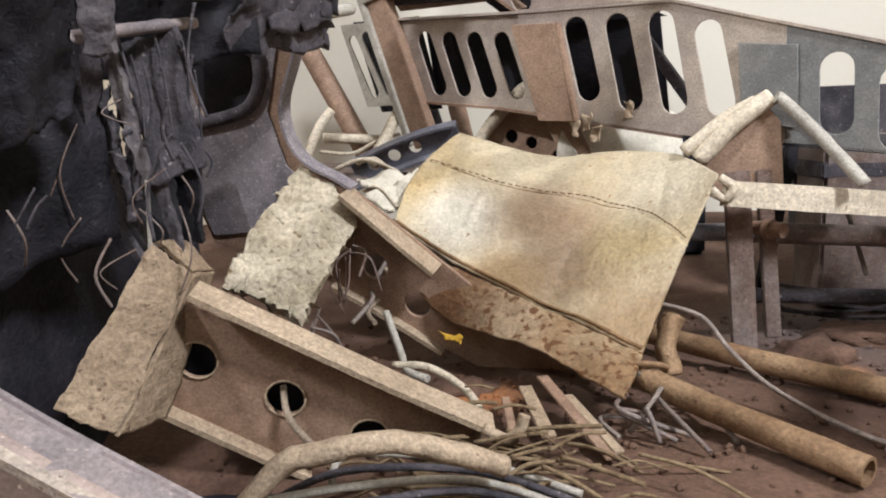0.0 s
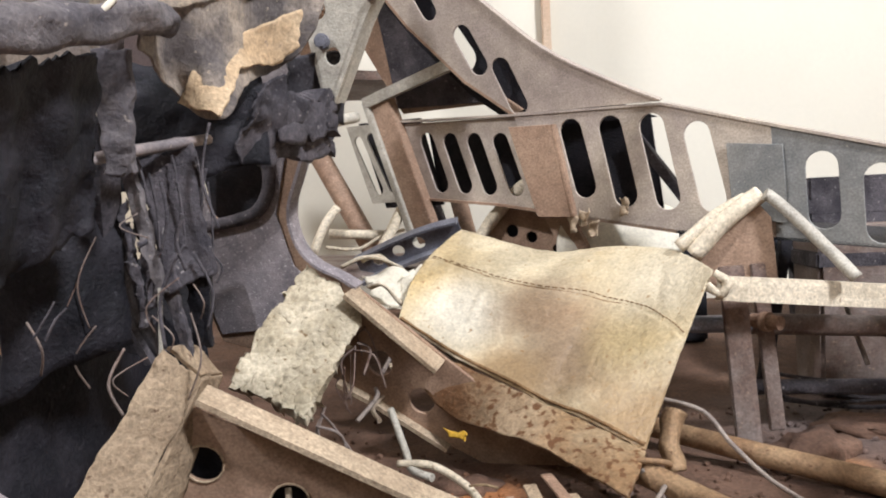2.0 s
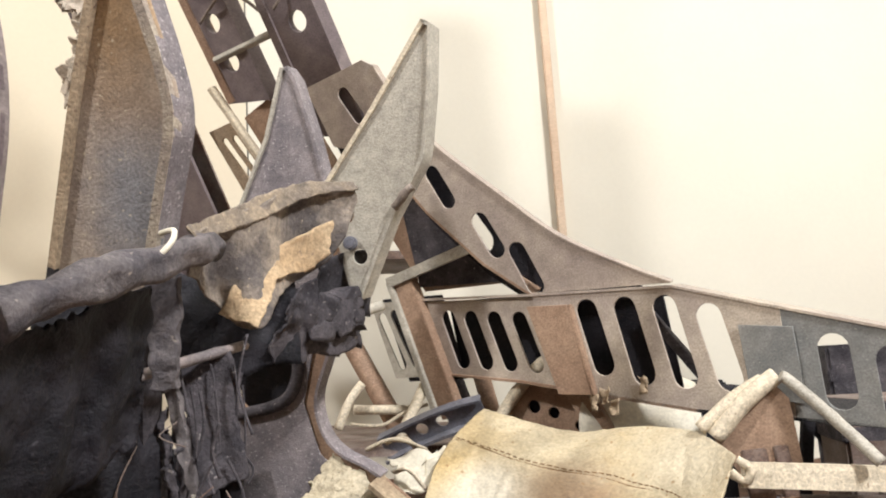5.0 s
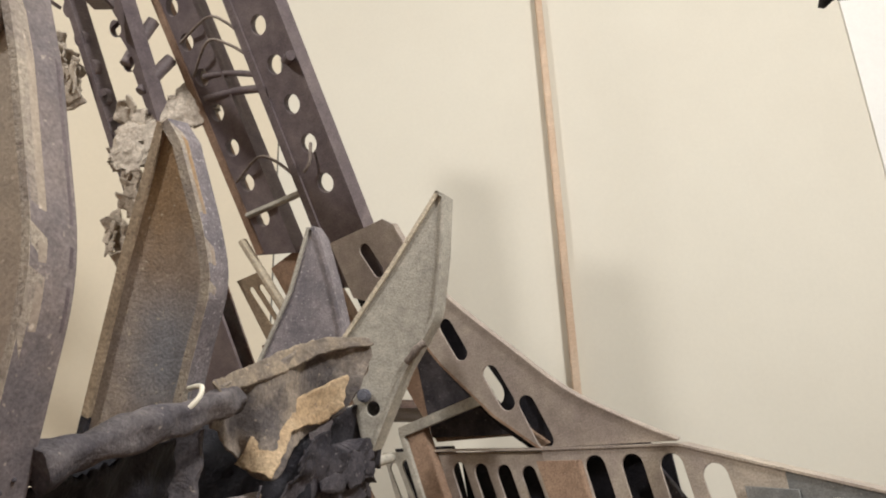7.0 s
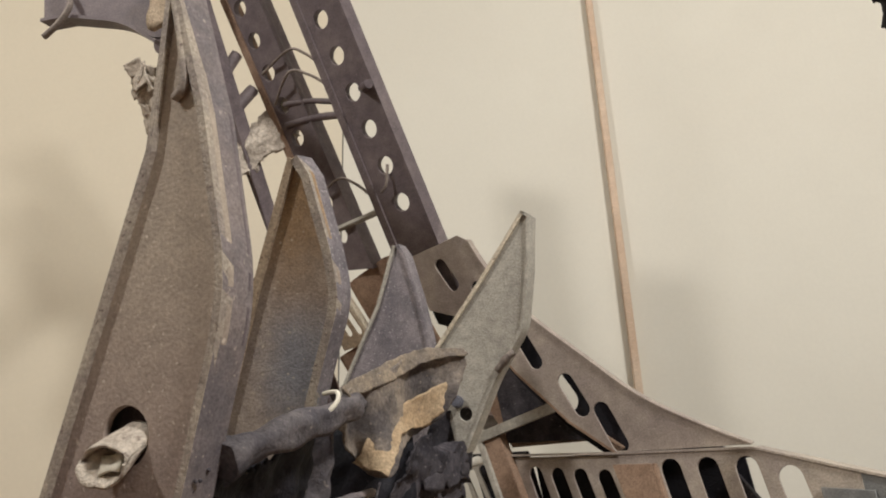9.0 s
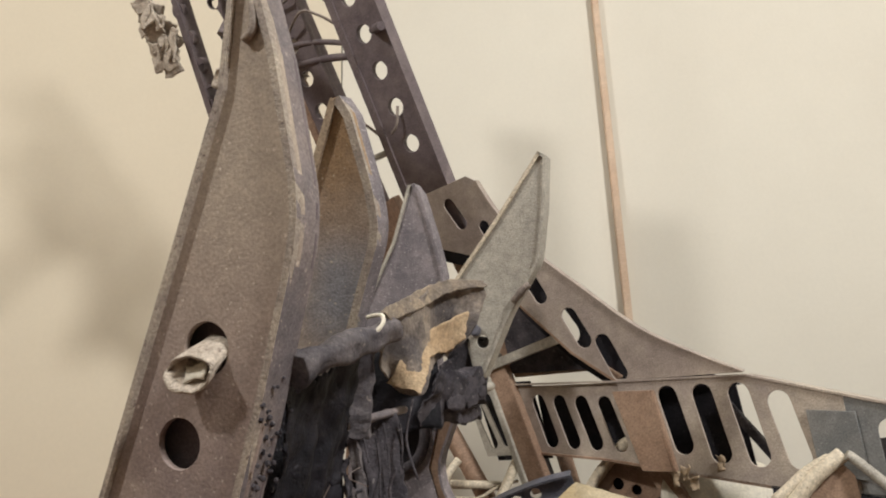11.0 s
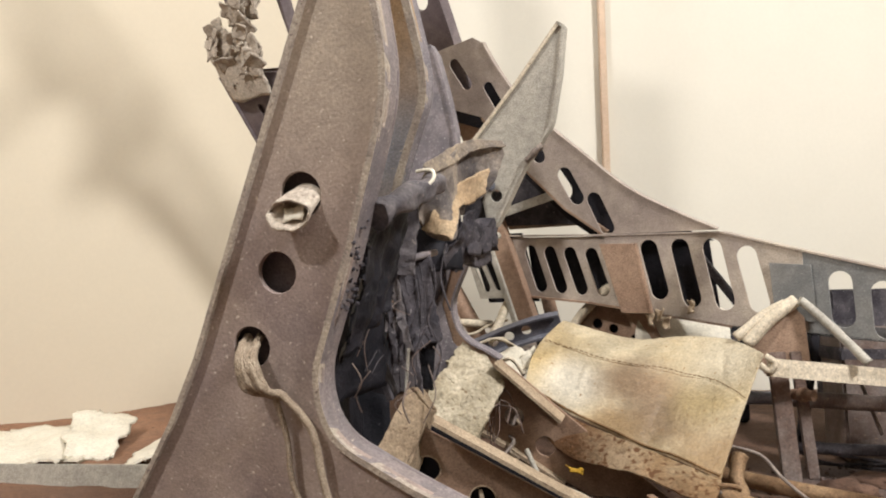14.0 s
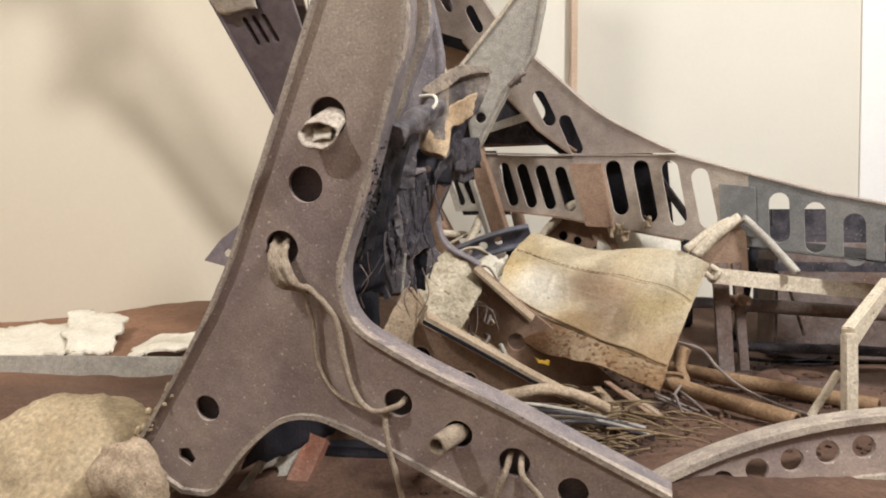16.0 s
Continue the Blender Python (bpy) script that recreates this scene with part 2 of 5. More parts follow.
    rr.inputs["To Min"].default_value, rr.inputs["To Max"].default_value = max(rough - 0.15, 0.05), min(rough + 0.15, 1)
    link(n3.outputs["Fac"], rr.inputs["Value"])
    link(rr.outputs["Result"], b.inputs["Roughness"])
    bp = nt.nodes.new("ShaderNodeBump")
    bp.inputs["Strength"].default_value, bp.inputs["Distance"].default_value = bump, 0.0012
    add = nt.nodes.new("ShaderNodeMath")
    link(n2.outputs["Fac"], add.inputs[0])
    link(n3.outputs["Fac"], add.inputs[1])
    link(add.outputs[0], bp.inputs["Height"])
    link(bp.outputs["Normal"], b.inputs["Normal"])
    return mat


RIB_PAINT = surface("mauve_grey_rib_paint", (0.27, 0.209, 0.19), (0.374, 0.297, 0.247), (0.644, 0.552, 0.46), 0.62, 0.0, 9, 420, 0.3, 0.30, vary=0.7, stains_and_light=(((0.060, 0.26, 0), 0.17, (0.46, 0.385, 0.30), 0.85), ((0.02, -0.02, 0), 0.05, (0.21, 0.17, 0.165), 0.6)))
RIB_EDGE = surface("rubbed_rib_edge", (0.308, 0.259, 0.22), (0.462, 0.396, 0.314), (0.176, 0.132, 0.11), 0.6, 0.0, 40, 500, 0.5, 0.35)
# darker rib grey, with the shade of side faces put into the colour
RIB_SIDE = surface("shaded_rib_side", (0.17, 0.15, 0.155), (0.27, 0.225, 0.21), (0.42, 0.36, 0.31), 0.6, 0.0, 14, 500, 0.3, 0.25)
SOOT_LOW = surface("soot_black_lower_web", (0.02, 0.019, 0.023), (0.06, 0.055, 0.062), (0.13, 0.12, 0.125), 0.7, 0.0, 20, 400, 0.6, 0.3)
OCHRE = surface("ochre_dusted_rib", (0.354, 0.295, 0.254), (0.425, 0.354, 0.289), (0.59, 0.507, 0.378), 0.65, 0.0, 12, 480, 0.4, 0.3, stains_and_light=(((0.0, -0.02, 0), 0.085, (0.34, 0.215, 0.105), 0.9), ((-0.01, -0.155, 0), 0.05, (0.25, 0.265, 0.30), 0.8)))
SOOT_RIB = surface("sooty_grey_rib", (0.162, 0.146, 0.159), (0.29, 0.257, 0.263), (0.459, 0.419, 0.419), 0.65, 0.0, 20, 600, 0.5, 0.45)
STRIP_GREY = surface("dusty_light_grey_metal", (0.36, 0.335, 0.285), (0.46, 0.43, 0.365), (0.22, 0.19, 0.17), 0.6, 0.0, 16, 520, 0.3, 0.15)
GIRDER = surface("mauve_girder_paint", (0.32, 0.265, 0.235), (0.45, 0.385, 0.315), (0.54, 0.48, 0.40), 0.5, 0.0, 6, 500, 0.2, 0.12)
# grey-green paint, darkened because the girder's right end gets less light
GIRDER_GREY_DIM = surface("dimmed_grey_green_girder_paint", (0.165, 0.17, 0.168), (0.255, 0.25, 0.232), (0.36, 0.345, 0.31), 0.55, 0.0, 7, 500, 0.2, 0.2)
GIRDER_BROWN = surface("brown_primer", (0.245, 0.155, 0.105), (0.36, 0.245, 0.17), (0.46, 0.36, 0.27), 0.7, 0.0, 12, 420, 0.25, 0.15)
TAN = surface("tan_dusted_metal", (0.34, 0.255, 0.17), (0.44, 0.345, 0.24), (0.2, 0.13, 0.09), 0.75, 0.0, 15, 420, 0.45, 0.25)
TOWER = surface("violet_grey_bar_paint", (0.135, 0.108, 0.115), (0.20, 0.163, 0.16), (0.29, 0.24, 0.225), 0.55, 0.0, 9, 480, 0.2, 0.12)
# black for charred things, and for backings that stand in for shade
BLACK = surface("char_and_shade_black", (0.008, 0.008, 0.011), (0.022, 0.020, 0.025), (0.05, 0.047, 0.055), 0.65, 0.0, 24, 350, 0.8, 0.15, spec=0.25)
CHAR = surface("charred_grey", (0.032, 0.029, 0.035), (0.092, 0.082, 0.090), (0.24, 0.22, 0.215), 0.8, 0.0, 30, 380, 0.9, 0.25)
CLOTH = surface("scorched_cloth", (0.075, 0.068, 0.076), (0.19, 0.168, 0.165), (0.30, 0.26, 0.23), 0.85, 0.0, 15, 380, 0.8, 0.2, (0.44, 0.64))
CLOTH_TAN = surface("tan_scorched_cloth", (0.46, 0.33, 0.20), (0.60, 0.46, 0.30), (0.2, 0.15, 0.12), 0.85, 0.0, 18, 380, 0.6, 0.2)
# tan scorched cloth, made paler to paint in light on the top fold
LIT_CLOTH = surface("top_lit_scorched_cloth", (0.17, 0.142, 0.118), (0.36, 0.29, 0.21), (0.42, 0.34, 0.25), 0.9, 0.0, 30, 380, 0.7, 0.25)
PANEL = surface("yellowed_resin_cloth", (0.43, 0.335, 0.19), (0.53, 0.455, 0.315), (0.30, 0.185, 0.085), 0.40, 0.0, 11, 300, 0.8, 0.22, (0.4, 0.6), 0.5, vary=0.7, stains_and_light=(((0.000, 0.72, 0.145), 0.050, (0.50, 0.345, 0.13), 0.75), ((0.055, 0.675, 0.13), 0.055, (0.66, 0.61, 0.50), 0.9), ((0.125, 0.665, 0.135), 0.060, (0.25, 0.165, 0.10), 0.85), ((0.145, 0.615, 0.10), 0.065, (0.23, 0.15, 0.09), 0.8), ((0.20, 0.60, 0.115), 0.050, (0.48, 0.37, 0.19), 0.8), ((0.24, 0.64, 0.17), 0.07, (0.54, 0.48, 0.36), 0.8), ((0.13, 0.745, 0.19), 0.07, (0.55, 0.475, 0.33), 0.7), ((0.20, 0.545, 0.055), 0.075, (0.29, 0.185, 0.085), 0.85), ((0.09, 0.61, 0.08), 0.05, (0.30, 0.20, 0.10), 0.8)))
PANEL_FLAP = surface("rust_speckled_resin_cloth", (0.25, 0.155, 0.075), (0.39, 0.295, 0.18), (0.12, 0.055, 0.022), 0.55, 0.0, 18, 260, 0.9, 0.75, (0.4, 0.6), stains_and_light=(((0.035, 0.625, 0.06), 0.075, (0.13, 0.062, 0.028), 0.92), ((0.09, 0.575, 0.05), 0.05, (0.27, 0.19, 0.12), 0.7), ((0.15, 0.51, 0.03), 0.06, (0.20, 0.12, 0.06), 0.75)))
WRAP = surface("tan_cracked_wrapping", (0.25, 0.182, 0.118), (0.36, 0.272, 0.18), (0.13, 0.08, 0.05), 0.8, 0.0, 26, 380, 0.9, 0.3)
SEAM = surface("dark_seam", (0.16, 0.09, 0.04), (0.26, 0.16, 0.08), None, 0.9, 0.0, 60, 500, 0.5)
PLASTER = surface("crusted_plaster", (0.35, 0.295, 0.20), (0.52, 0.455, 0.335), (0.17, 0.115, 0.06), 0.75, 0.0, 30, 260, 1.0, 0.32, vary=0.9)
BONE = surface("cream_tube_paint", (0.54, 0.465, 0.345), (0.65, 0.57, 0.44), (0.32, 0.25, 0.18), 0.65, 0.0, 24, 380, 0.5, 0.3)
PIPE_TAN = surface("orange_tan_pipe", (0.20, 0.118, 0.062), (0.29, 0.19, 0.105), (0.13, 0.07, 0.04), 0.7, 0.0, 20, 380, 0.6, 0.35)
STEEL = surface("dull_blue_steel", (0.15, 0.155, 0.19), (0.24, 0.24, 0.27), (0.4, 0.4, 0.41), 0.45, 0.4, 18, 420, 0.2, 0.2, spec=0.5)
RUST_TUBE = surface("rusty_tube", (0.135, 0.085, 0.065), (0.24, 0.20, 0.18), (0.32, 0.23, 0.17), 0.6, 0.1, 12, 380, 0.4, 0.3)
CORD = surface("flax_cord", (0.30, 0.232, 0.165), (0.42, 0.34, 0.25), (0.2, 0.15, 0.11), 0.95, 0.0, 90, 700, 1.0, 0.3)
WIRE = surface("grey_wire", (0.19, 0.155, 0.135), (0.31, 0.26, 0.22), None, 0.6, 0.1, 60, 500, 0.4)
PAPER = surface("cream_board", (0.68, 0.63, 0.51), (0.77, 0.72, 0.60), (0.45, 0.39, 0.31), 0.85, 0.0, 12, 300, 0.3, 0.1, vary=0.5)
CLAY = surface("dried_clay", (0.44, 0.375, 0.305), (0.57, 0.50, 0.41), (0.2, 0.155, 0.13), 0.95, 0.0, 30, 300, 1.0, 0.3)
ROCK = surface("sandy_rock", (0.36, 0.275, 0.165), (0.45, 0.355, 0.225), (0.28, 0.21, 0.13), 0.95, 0.0, 16, 240, 0.5, 0.15)
# first spot: redder sand at the left, its brighter lighting painted in
SAND = surface("red_brown_sand", (0.070, 0.038, 0.025), (0.140, 0.082, 0.055), (0.09, 0.046, 0.030), 0.9, 0.0, 7, 260, 1.0, 0.3, (0.36, 0.6), stains_and_light=(((-0.95, 0.95, 0.03), 0.50, (0.34, 0.185, 0.11), 0.9), ((0.42, 0.72, 0), 0.16, (0.12, 0.095, 0.09), 0.75), ((0.05, 0.36, 0), 0.07, (0.13, 0.10, 0.085), 0.7), ((0.06, 0.55, 0), 0.05, (0.36, 0.15, 0.055), 0.8), ((0.36, 0.60, 0), 0.04, (0.38, 0.19, 0.085), 0.8)))
RED = surface("red_oxide_metal", (0.26, 0.105, 0.065), (0.35, 0.19, 0.135), (0.45, 0.35, 0.27), 0.6, 0.0, 16, 420, 0.3, 0.25)
WALL = surface("cream_wall_paint", (0.66, 0.62, 0.525), (0.68, 0.645, 0.55), None, 0.9, 0.0, 1.2, 120, 0.03, vary=0.06)
WALL_LEFT = surface("ochre_wall_paint", (0.64, 0.565, 0.435), (0.655, 0.585, 0.455), None, 0.9, 0.0, 1.0, 120, 0.03, vary=0.06)
WHITE = surface("white_board_paint", (0.80, 0.79, 0.75), (0.82, 0.81, 0.77), None, 0.85, 0.0, 3, 120, 0.05, vary=0.08)
WOOD = surface("pale_wood", (0.56, 0.41, 0.29), (0.64, 0.50, 0.37), (0.45, 0.30, 0.2), 0.7, 0.0, 9, 260, 0.2, 0.05, vary=0.5)
RAG = surface("half_scorched_rag", (0.115, 0.10, 0.096), (0.33, 0.275, 0.22), (0.40, 0.33, 0.25), 0.85, 0.0, 20, 380, 0.7, 0.2)
YELLOW = surface("yellow_foil", (0.50, 0.30, 0.03), (0.42, 0.23, 0.03), None, 0.5, 0.0, 40, 300, 0.4)
STRAW = surface("dry_straw", (0.15, 0.10, 0.055), (0.26, 0.19, 0.11), None, 0.9, 0.0, 60, 300, 0.5)

# ---- setting ----


def ground_height(x, y):
    """Low sand drifts: flat beneath the wreck, rising towards the back, sunk under the front frame."""
    h = 0.006 * noise.noise((x * 5, y * 5, 0.3)) + 0.004 * noise.noise((x * 17, y * 17, 2.3)) + 0.0015 * noise.noise((x * 60, y * 60, 5.0))
    k = max(0.0, min(1.0, (y - 0.8) / 0.6))
    h += 0.05 * k * k * (3 - 2 * k) * max(0.0, min(1.0, (x + 1.25) / 0.6))
    s = max(0.0, min(1.0, (0.52 - y) / 0.22)) * max(0.0, min(1.0, (0.16 - x) / 0.22))
    return h - 0.07 * s * s * (3 - 2 * s)


def ground_mesh():
    bm = bmesh.new()
    xs = [-2.6 + 1.4 * i / 14 for i in range(14)] + [-1.2 + 2.0 * i / 170 for i in range(170)] + [0.8 + 1.8 * i / 14 for i in range(15)]
    ys = [-2.4 + 2.3 * i / 14 for i in range(14)] + [-0.1 + 1.6 * i / 150 for i in range(150)] + [1.5 + 0.5 * i / 4 for i in range(5)]
    rows = [[bm.verts.new((x, y, ground_height(x, y))) for y in ys] for x in xs]
    for a, b in zip(rows, rows[1:]):
        for j in range(len(ys) - 1):
            bm.faces.new((a[j], b[j], b[j + 1], a[j + 1])).smooth = True
    return bm


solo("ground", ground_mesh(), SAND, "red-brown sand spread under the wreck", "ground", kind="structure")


def wall(name, a, b, z0, z1, thick, material, label):
    """An upright board from a to b in plan, its face on the line."""
    a, b = Vector((*a, 0)), Vector((*b, 0))
    d = (b - a).normalized()
    out = Vector((-d.y, d.x, 0)) * thick
    bm = bmesh.new()
    low = [bm.verts.new(p + Vector((0, 0, z0))) for p in (a, b, b + out, a + out)]
    top = [bm.verts.new(v.co + Vector((0, 0, z1 - z0))) for v in low]
    bm.faces.new(low[::-1]), bm.faces.new(top)
    for k in range(4):
        bm.faces.new((low[k], low[(k + 1) % 4], top[(k + 1) % 4], top[k]))
    bmesh.ops.recalc_face_normals(bm, faces=bm.faces)
    return solo(name, bm, material, label, "wall", kind="structure")


wall("wall_back", (-0.44, 1.40), (2.6, 1.40), -0.1, 2.3, 0.05, WALL, "cream painted display wall with soft shadows")
wall("wall_left", (-2.6, 0.61), (-0.442, 1.395), -0.1, 2.3, 0.05, WALL_LEFT, "ochre cream painted side wall")
wall("wall_right", (2.6, 1.45), (2.6, -2.4), -0.1, 2.3, 0.05, WALL, "plain cream room wall")
wall("wall_front", (2.6, -2.4), (-2.6, -2.4), -0.1, 2.3, 0.05, WALL, "plain cream room wall")
wall("wall_side", (-2.6, -2.4), (-2.6, 0.606), -0.1, 2.3, 0.05, WALL_LEFT, "plain ochre cream room wall")
wall("board_white", (0.885, 1.394), (1.9, 1.394), -0.05, 2.2, 0.006, WHITE, "white board fixed flat to the wall")
ceil = block((5.3, 4.4, 0.05), 0.002)
bmesh.ops.translate(ceil, vec=(0, -0.3, 2.33), verts=ceil.verts)
solo("ceiling", ceil, WHITE, "plain white ceiling", "ceiling", kind="structure")
solo("batten", bar((0.2005, 1.388, -0.05), (0.2005, 1.388, 2.25), 0.022, 0.016, (1, 0, 0), 0.002), WOOD, "pale wooden batten upright against the wall", "batten", kind="structure")


# ---- the three Y-shaped frames ----


def rib_flanges(parent, left, right, low, front, depth, edge, side):
    """Rims round a frame's web: proud of its face and reaching back behind it."""
    part("left_flange", strip(left, -0.0038, -depth, front), edge, parent)
    # the side passed in is darker than the web, as if shaded
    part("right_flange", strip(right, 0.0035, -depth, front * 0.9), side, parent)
    part("right_rim", strip(right, 0.0048, -0.004, front), edge, parent)
    part("lower_flange", strip(low, -0.0045, -depth, front), edge, parent)


FRONT = leaning((-0.1922, 0.236, 0.2012), -0.25, -0.2)
frame1 = thing("front_frame", "mauve-grey Y-shaped metal frame with round holes, standing in sand", "frame", FRONT, "frames of the wreck")
left = [(-0.212, -0.212), (-0.155, -0.134), (-0.106, -0.062), (-0.077, -0.012), (-0.029, 0.09), (0.010, 0.172), (0.052, 0.262), (0.076, 0.372)]
right = fillet([(0.076, 0.372), (0.094, 0.275), (0.103, 0.175, 0.03), (0.062, 0.06, 0.01), (0.026, -0.028, 0.03), (0.034, -0.07, 0.04), (0.090, -0.102, 0.03), (0.166, -0.136), (0.300, -0.203)][::-1])
low = fillet([(-0.212, -0.212), (-0.158, -0.246), (-0.126, -0.246, 0.01), (-0.085, -0.194, 0.03), (-0.042, -0.160, 0.03), (-0.006, -0.155, 0.03), (0.055, -0.180, 0.03), (0.15, -0.227), (0.22, -0.262), (0.300, -0.285)])
outline = [Vector(p) for p in left[:-1]] + right[::-1] + low[::-1][:-1]
holes = [ring2(u, v, r) for u, v, r in ((0.026, 0.106, 0.0165), (0.001, 0.051, 0.0155), (-0.027, -0.004, 0.0155), (-0.121, -0.160, 0.0128), (0.071, -0.141, 0.013), (0.124, -0.166, 0.0125), (0.172, -0.188, 0.0135), (0.221, -0.210, 0.013))]
holes.append(fillet([(-0.158, -0.205), (-0.147, -0.203), (-0.141, -0.214), (-0.148, -0.222), (-0.160, -0.214)]))
part("web", plate(outline, holes, 0.005), RIB_PAINT, frame1)
# rear web in a dark colour, so that the holes read as shaded
part("back_web", plate(outline, (), 0.003), TOWER, frame1, "dark rear web that keeps the holes dark", Matrix.Translation((0, 0, -0.0165)))
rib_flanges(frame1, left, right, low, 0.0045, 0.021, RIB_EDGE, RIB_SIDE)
part("stiffener", tube([(0.074, 0.36, 0.002), (0.081, 0.30, 0.003), (0.072, 0.288, 0.002)], 0.003, 6), RIB_EDGE, frame1)

SECOND = leaning((-0.1244, 0.3078, 0.5134), -0.25, -0.36)
frame2 = thing("middle_frame", "ochre-dusted Y-shaped metal frame with a soot-black lower web", "frame", SECOND, "frames of the wreck")
left = [(-0.190, -0.368), (-0.150, -0.285), (-0.099, -0.182), (-0.049, -0.083), (0.0, 0.006)]
right = fillet([(0.008, 0.006), (0.016, -0.010), (0.023, -0.065, 0.01), (0.025, -0.105, 0.02), (-0.010, -0.175, 0.02), (-0.034, -0.235)][::-1])
edge = fillet([(-0.034, -0.235), (-0.056, -0.300, 0.02), (-0.066, -0.352, 0.03), (-0.052, -0.398)][::-1])
part("web", plate([Vector(p) for p in [(-0.127, -0.235)] + left[2:]] + right[::-1], (), 0.004), OCHRE, frame2)
part("lower_web", plate([Vector(p) for p in ((-0.190, -0.368), (-0.150, -0.285), (-0.128, -0.2355))] + edge[::-1], [ring2(-0.105, -0.31, 0.013)], 0.004), SOOT_LOW, frame2, "soot-black lower web")
part("left_flange", strip(left[2:], -0.006, -0.016, 0.004), TAN, frame2, "tan dusted flange")
part("lower_left_flange", strip(left[:3], -0.006, -0.016, 0.004), SOOT_LOW, frame2)
part("right_flange", strip(right, 0.0035, -0.017, 0.0035), SOOT_RIB, frame2)
part("right_rim", strip(right, 0.007, -0.004, 0.004), RIB_EDGE, frame2, "rubbed pale rim")
part("lower_right_flange", strip(edge, 0.006, -0.014, 0.005), CHAR, frame2, "charred curved flange")

THIRD = leaning((-0.1279, 0.6587, 0.5768), -0.25, -0.2)
frame3 = thing("sooty_frame", "dark sooty metal frame with a pointed tip", "frame", THIRD, "frames of the wreck")
left = [(-0.16, -0.27), (-0.082, -0.14), (-0.034, -0.064), (-0.004, 0.006)]
right = fillet([(0.004, 0.006), (0.012, -0.008), (0.024, -0.065), (0.033, -0.125, 0.02), (0.012, -0.20, 0.02), (0.008, -0.28)][::-1])
part("web", plate([Vector(p) for p in left] + right[::-1], (), 0.004), SOOT_RIB, frame3)
part("left_flange", strip(left, -0.004, -0.018, 0.003), STRIP_GREY, frame3)
part("right_flange", strip(right, 0.004, -0.018, 0.003), SOOT_RIB, frame3)

BURNT = leaning((-0.0923, 0.6265, 0.2308), -0.25, -0.2)
frame4 = thing("burnt_frame", "burnt dark frame plate with curved cut-out and brown arm", "frame", BURNT, "frames of the wreck")
curve = fillet([(0.030, 0.095), (0.018, 0.057, 0.02), (-0.010, 0.003, 0.03), (0.002, -0.042, 0.03), (0.046, -0.062, 0.03), (0.128, -0.134), (0.24, -0.23)])
plate_out = curve + [Vector(p) for p in ((0.19, -0.255), (0.122, -0.219), (0.056, -0.175), (-0.02, -0.14), (-0.10, -0.12), (-0.13, -0.02), (-0.11, 0.09))]
inner = fillet([(-0.018, 0.053, 0.01), (-0.033, 0.010, 0.02), (-0.087, -0.004, 0.02), (-0.095, 0.06, 0.02)])
part("web", plate(plate_out, [inner, ring2(0.064, -0.140, 0.0125), ring2(0.101, -0.176, 0.0125)], 0.004), GIRDER_BROWN, frame4)
part("curved_flange", strip([p for p in curve if p[0] < 0.052 or p[1] > 0], 0.0028, -0.012, 0.005), SOOT_RIB, frame4, "sooty grey curved rim")
part("arm_flange", strip([(0.050, -0.066), (0.128, -0.136)], -0.004, -0.004, 0.024), TAN, frame4, "tan dusted top flange")
part("lower_flange", strip([(0.02, -0.160), (0.056, -0.179), (0.122, -0.222)], 0.004, -0.004, 0.010), TAN, frame4)
part("inner_rim", tube([(-0.018, 0.060, 0.004), (-0.020, 0.03, 0.004), (-0.040, 0.006, 0.004), (-0.092, -0.004, 0.004)], 0.006, 8), CHAR, frame4)
# black panel added to stand for the dark behind the opening
part("window_back", plate([Vector(p) for p in ((0.0, 0.075), (-0.02, -0.02), (-0.105, -0.02), (-0.115, 0.08))], (), 0.003), BLACK, frame4, "black panel that keeps the opening dark", Matrix.Translation((0, 0, -0.03)))
part("soot_skin", plate([Vector(p) for p in ((0.012, 0.085), (-0.002, 0.05), (-0.018, 0.004), (-0.008, -0.045), (0.015, -0.066), (-0.03, -0.105), (-0.098, -0.112), (-0.124, -0.02), (-0.106, 0.082))], [inner], 0.0015), SOOT_RIB, frame4, "soot-blackened face", Matrix.Translation((0, 0, 0.0022)))

# the holed beam that lies before it, with a strapped end
BEAM = leaning((-0.115, 0.425, 0.122), 0.08, -0.2)
beam = thing("holed_beam", "dusty brown channel beam with round holes and a wrapped end", "beam", BEAM)
beam_web = [Vector(p) for p in ((0.005, -0.012), (0.062, -0.044), (0.133, -0.085), (0.196, -0.118), (0.196, -0.150), (0.129, -0.160), (0.053, -0.131), (-0.030, -0.083))]
part("web", plate(beam_web, [ring2(0.006, -0.053, 0.0135), ring2(0.060, -0.084, 0.0130), ring2(0.114, -0.116, 0.0125)], 0.004), GIRDER_BROWN, beam)
# black web added behind the holes in place of shade
part("back_web", plate(beam_web, (), 0.003), BLACK, beam, "dark rear web that keeps the holes dark", Matrix.Translation((0, 0, -0.018)))
part("top_flange", strip([(0.014, 0.001), (0.064, -0.028), (0.134, -0.069), (0.198, -0.104)], -0.004, -0.004, 0.019), TAN, beam, "dusty tan top flange")
part("lower_flange", strip([(-0.028, -0.083), (0.053, -0.133), (0.098, -0.156)], 0.004, -0.004, 0.012), TAN, beam)
for u, v in ((0.006, -0.053), (0.060, -0.084), (0.114, -0.116)):
    part("hole_rim", tube([(u + 0.0135 * math.cos(0.42 * i), v + 0.0135 * math.sin(0.42 * i), 0.0005) for i in range(16)], 0.0009, 5, False), TAN, beam)
wrapping = thing("end_wrapping", "cracked tan wrapping bound round the beam's end", "wrapping")


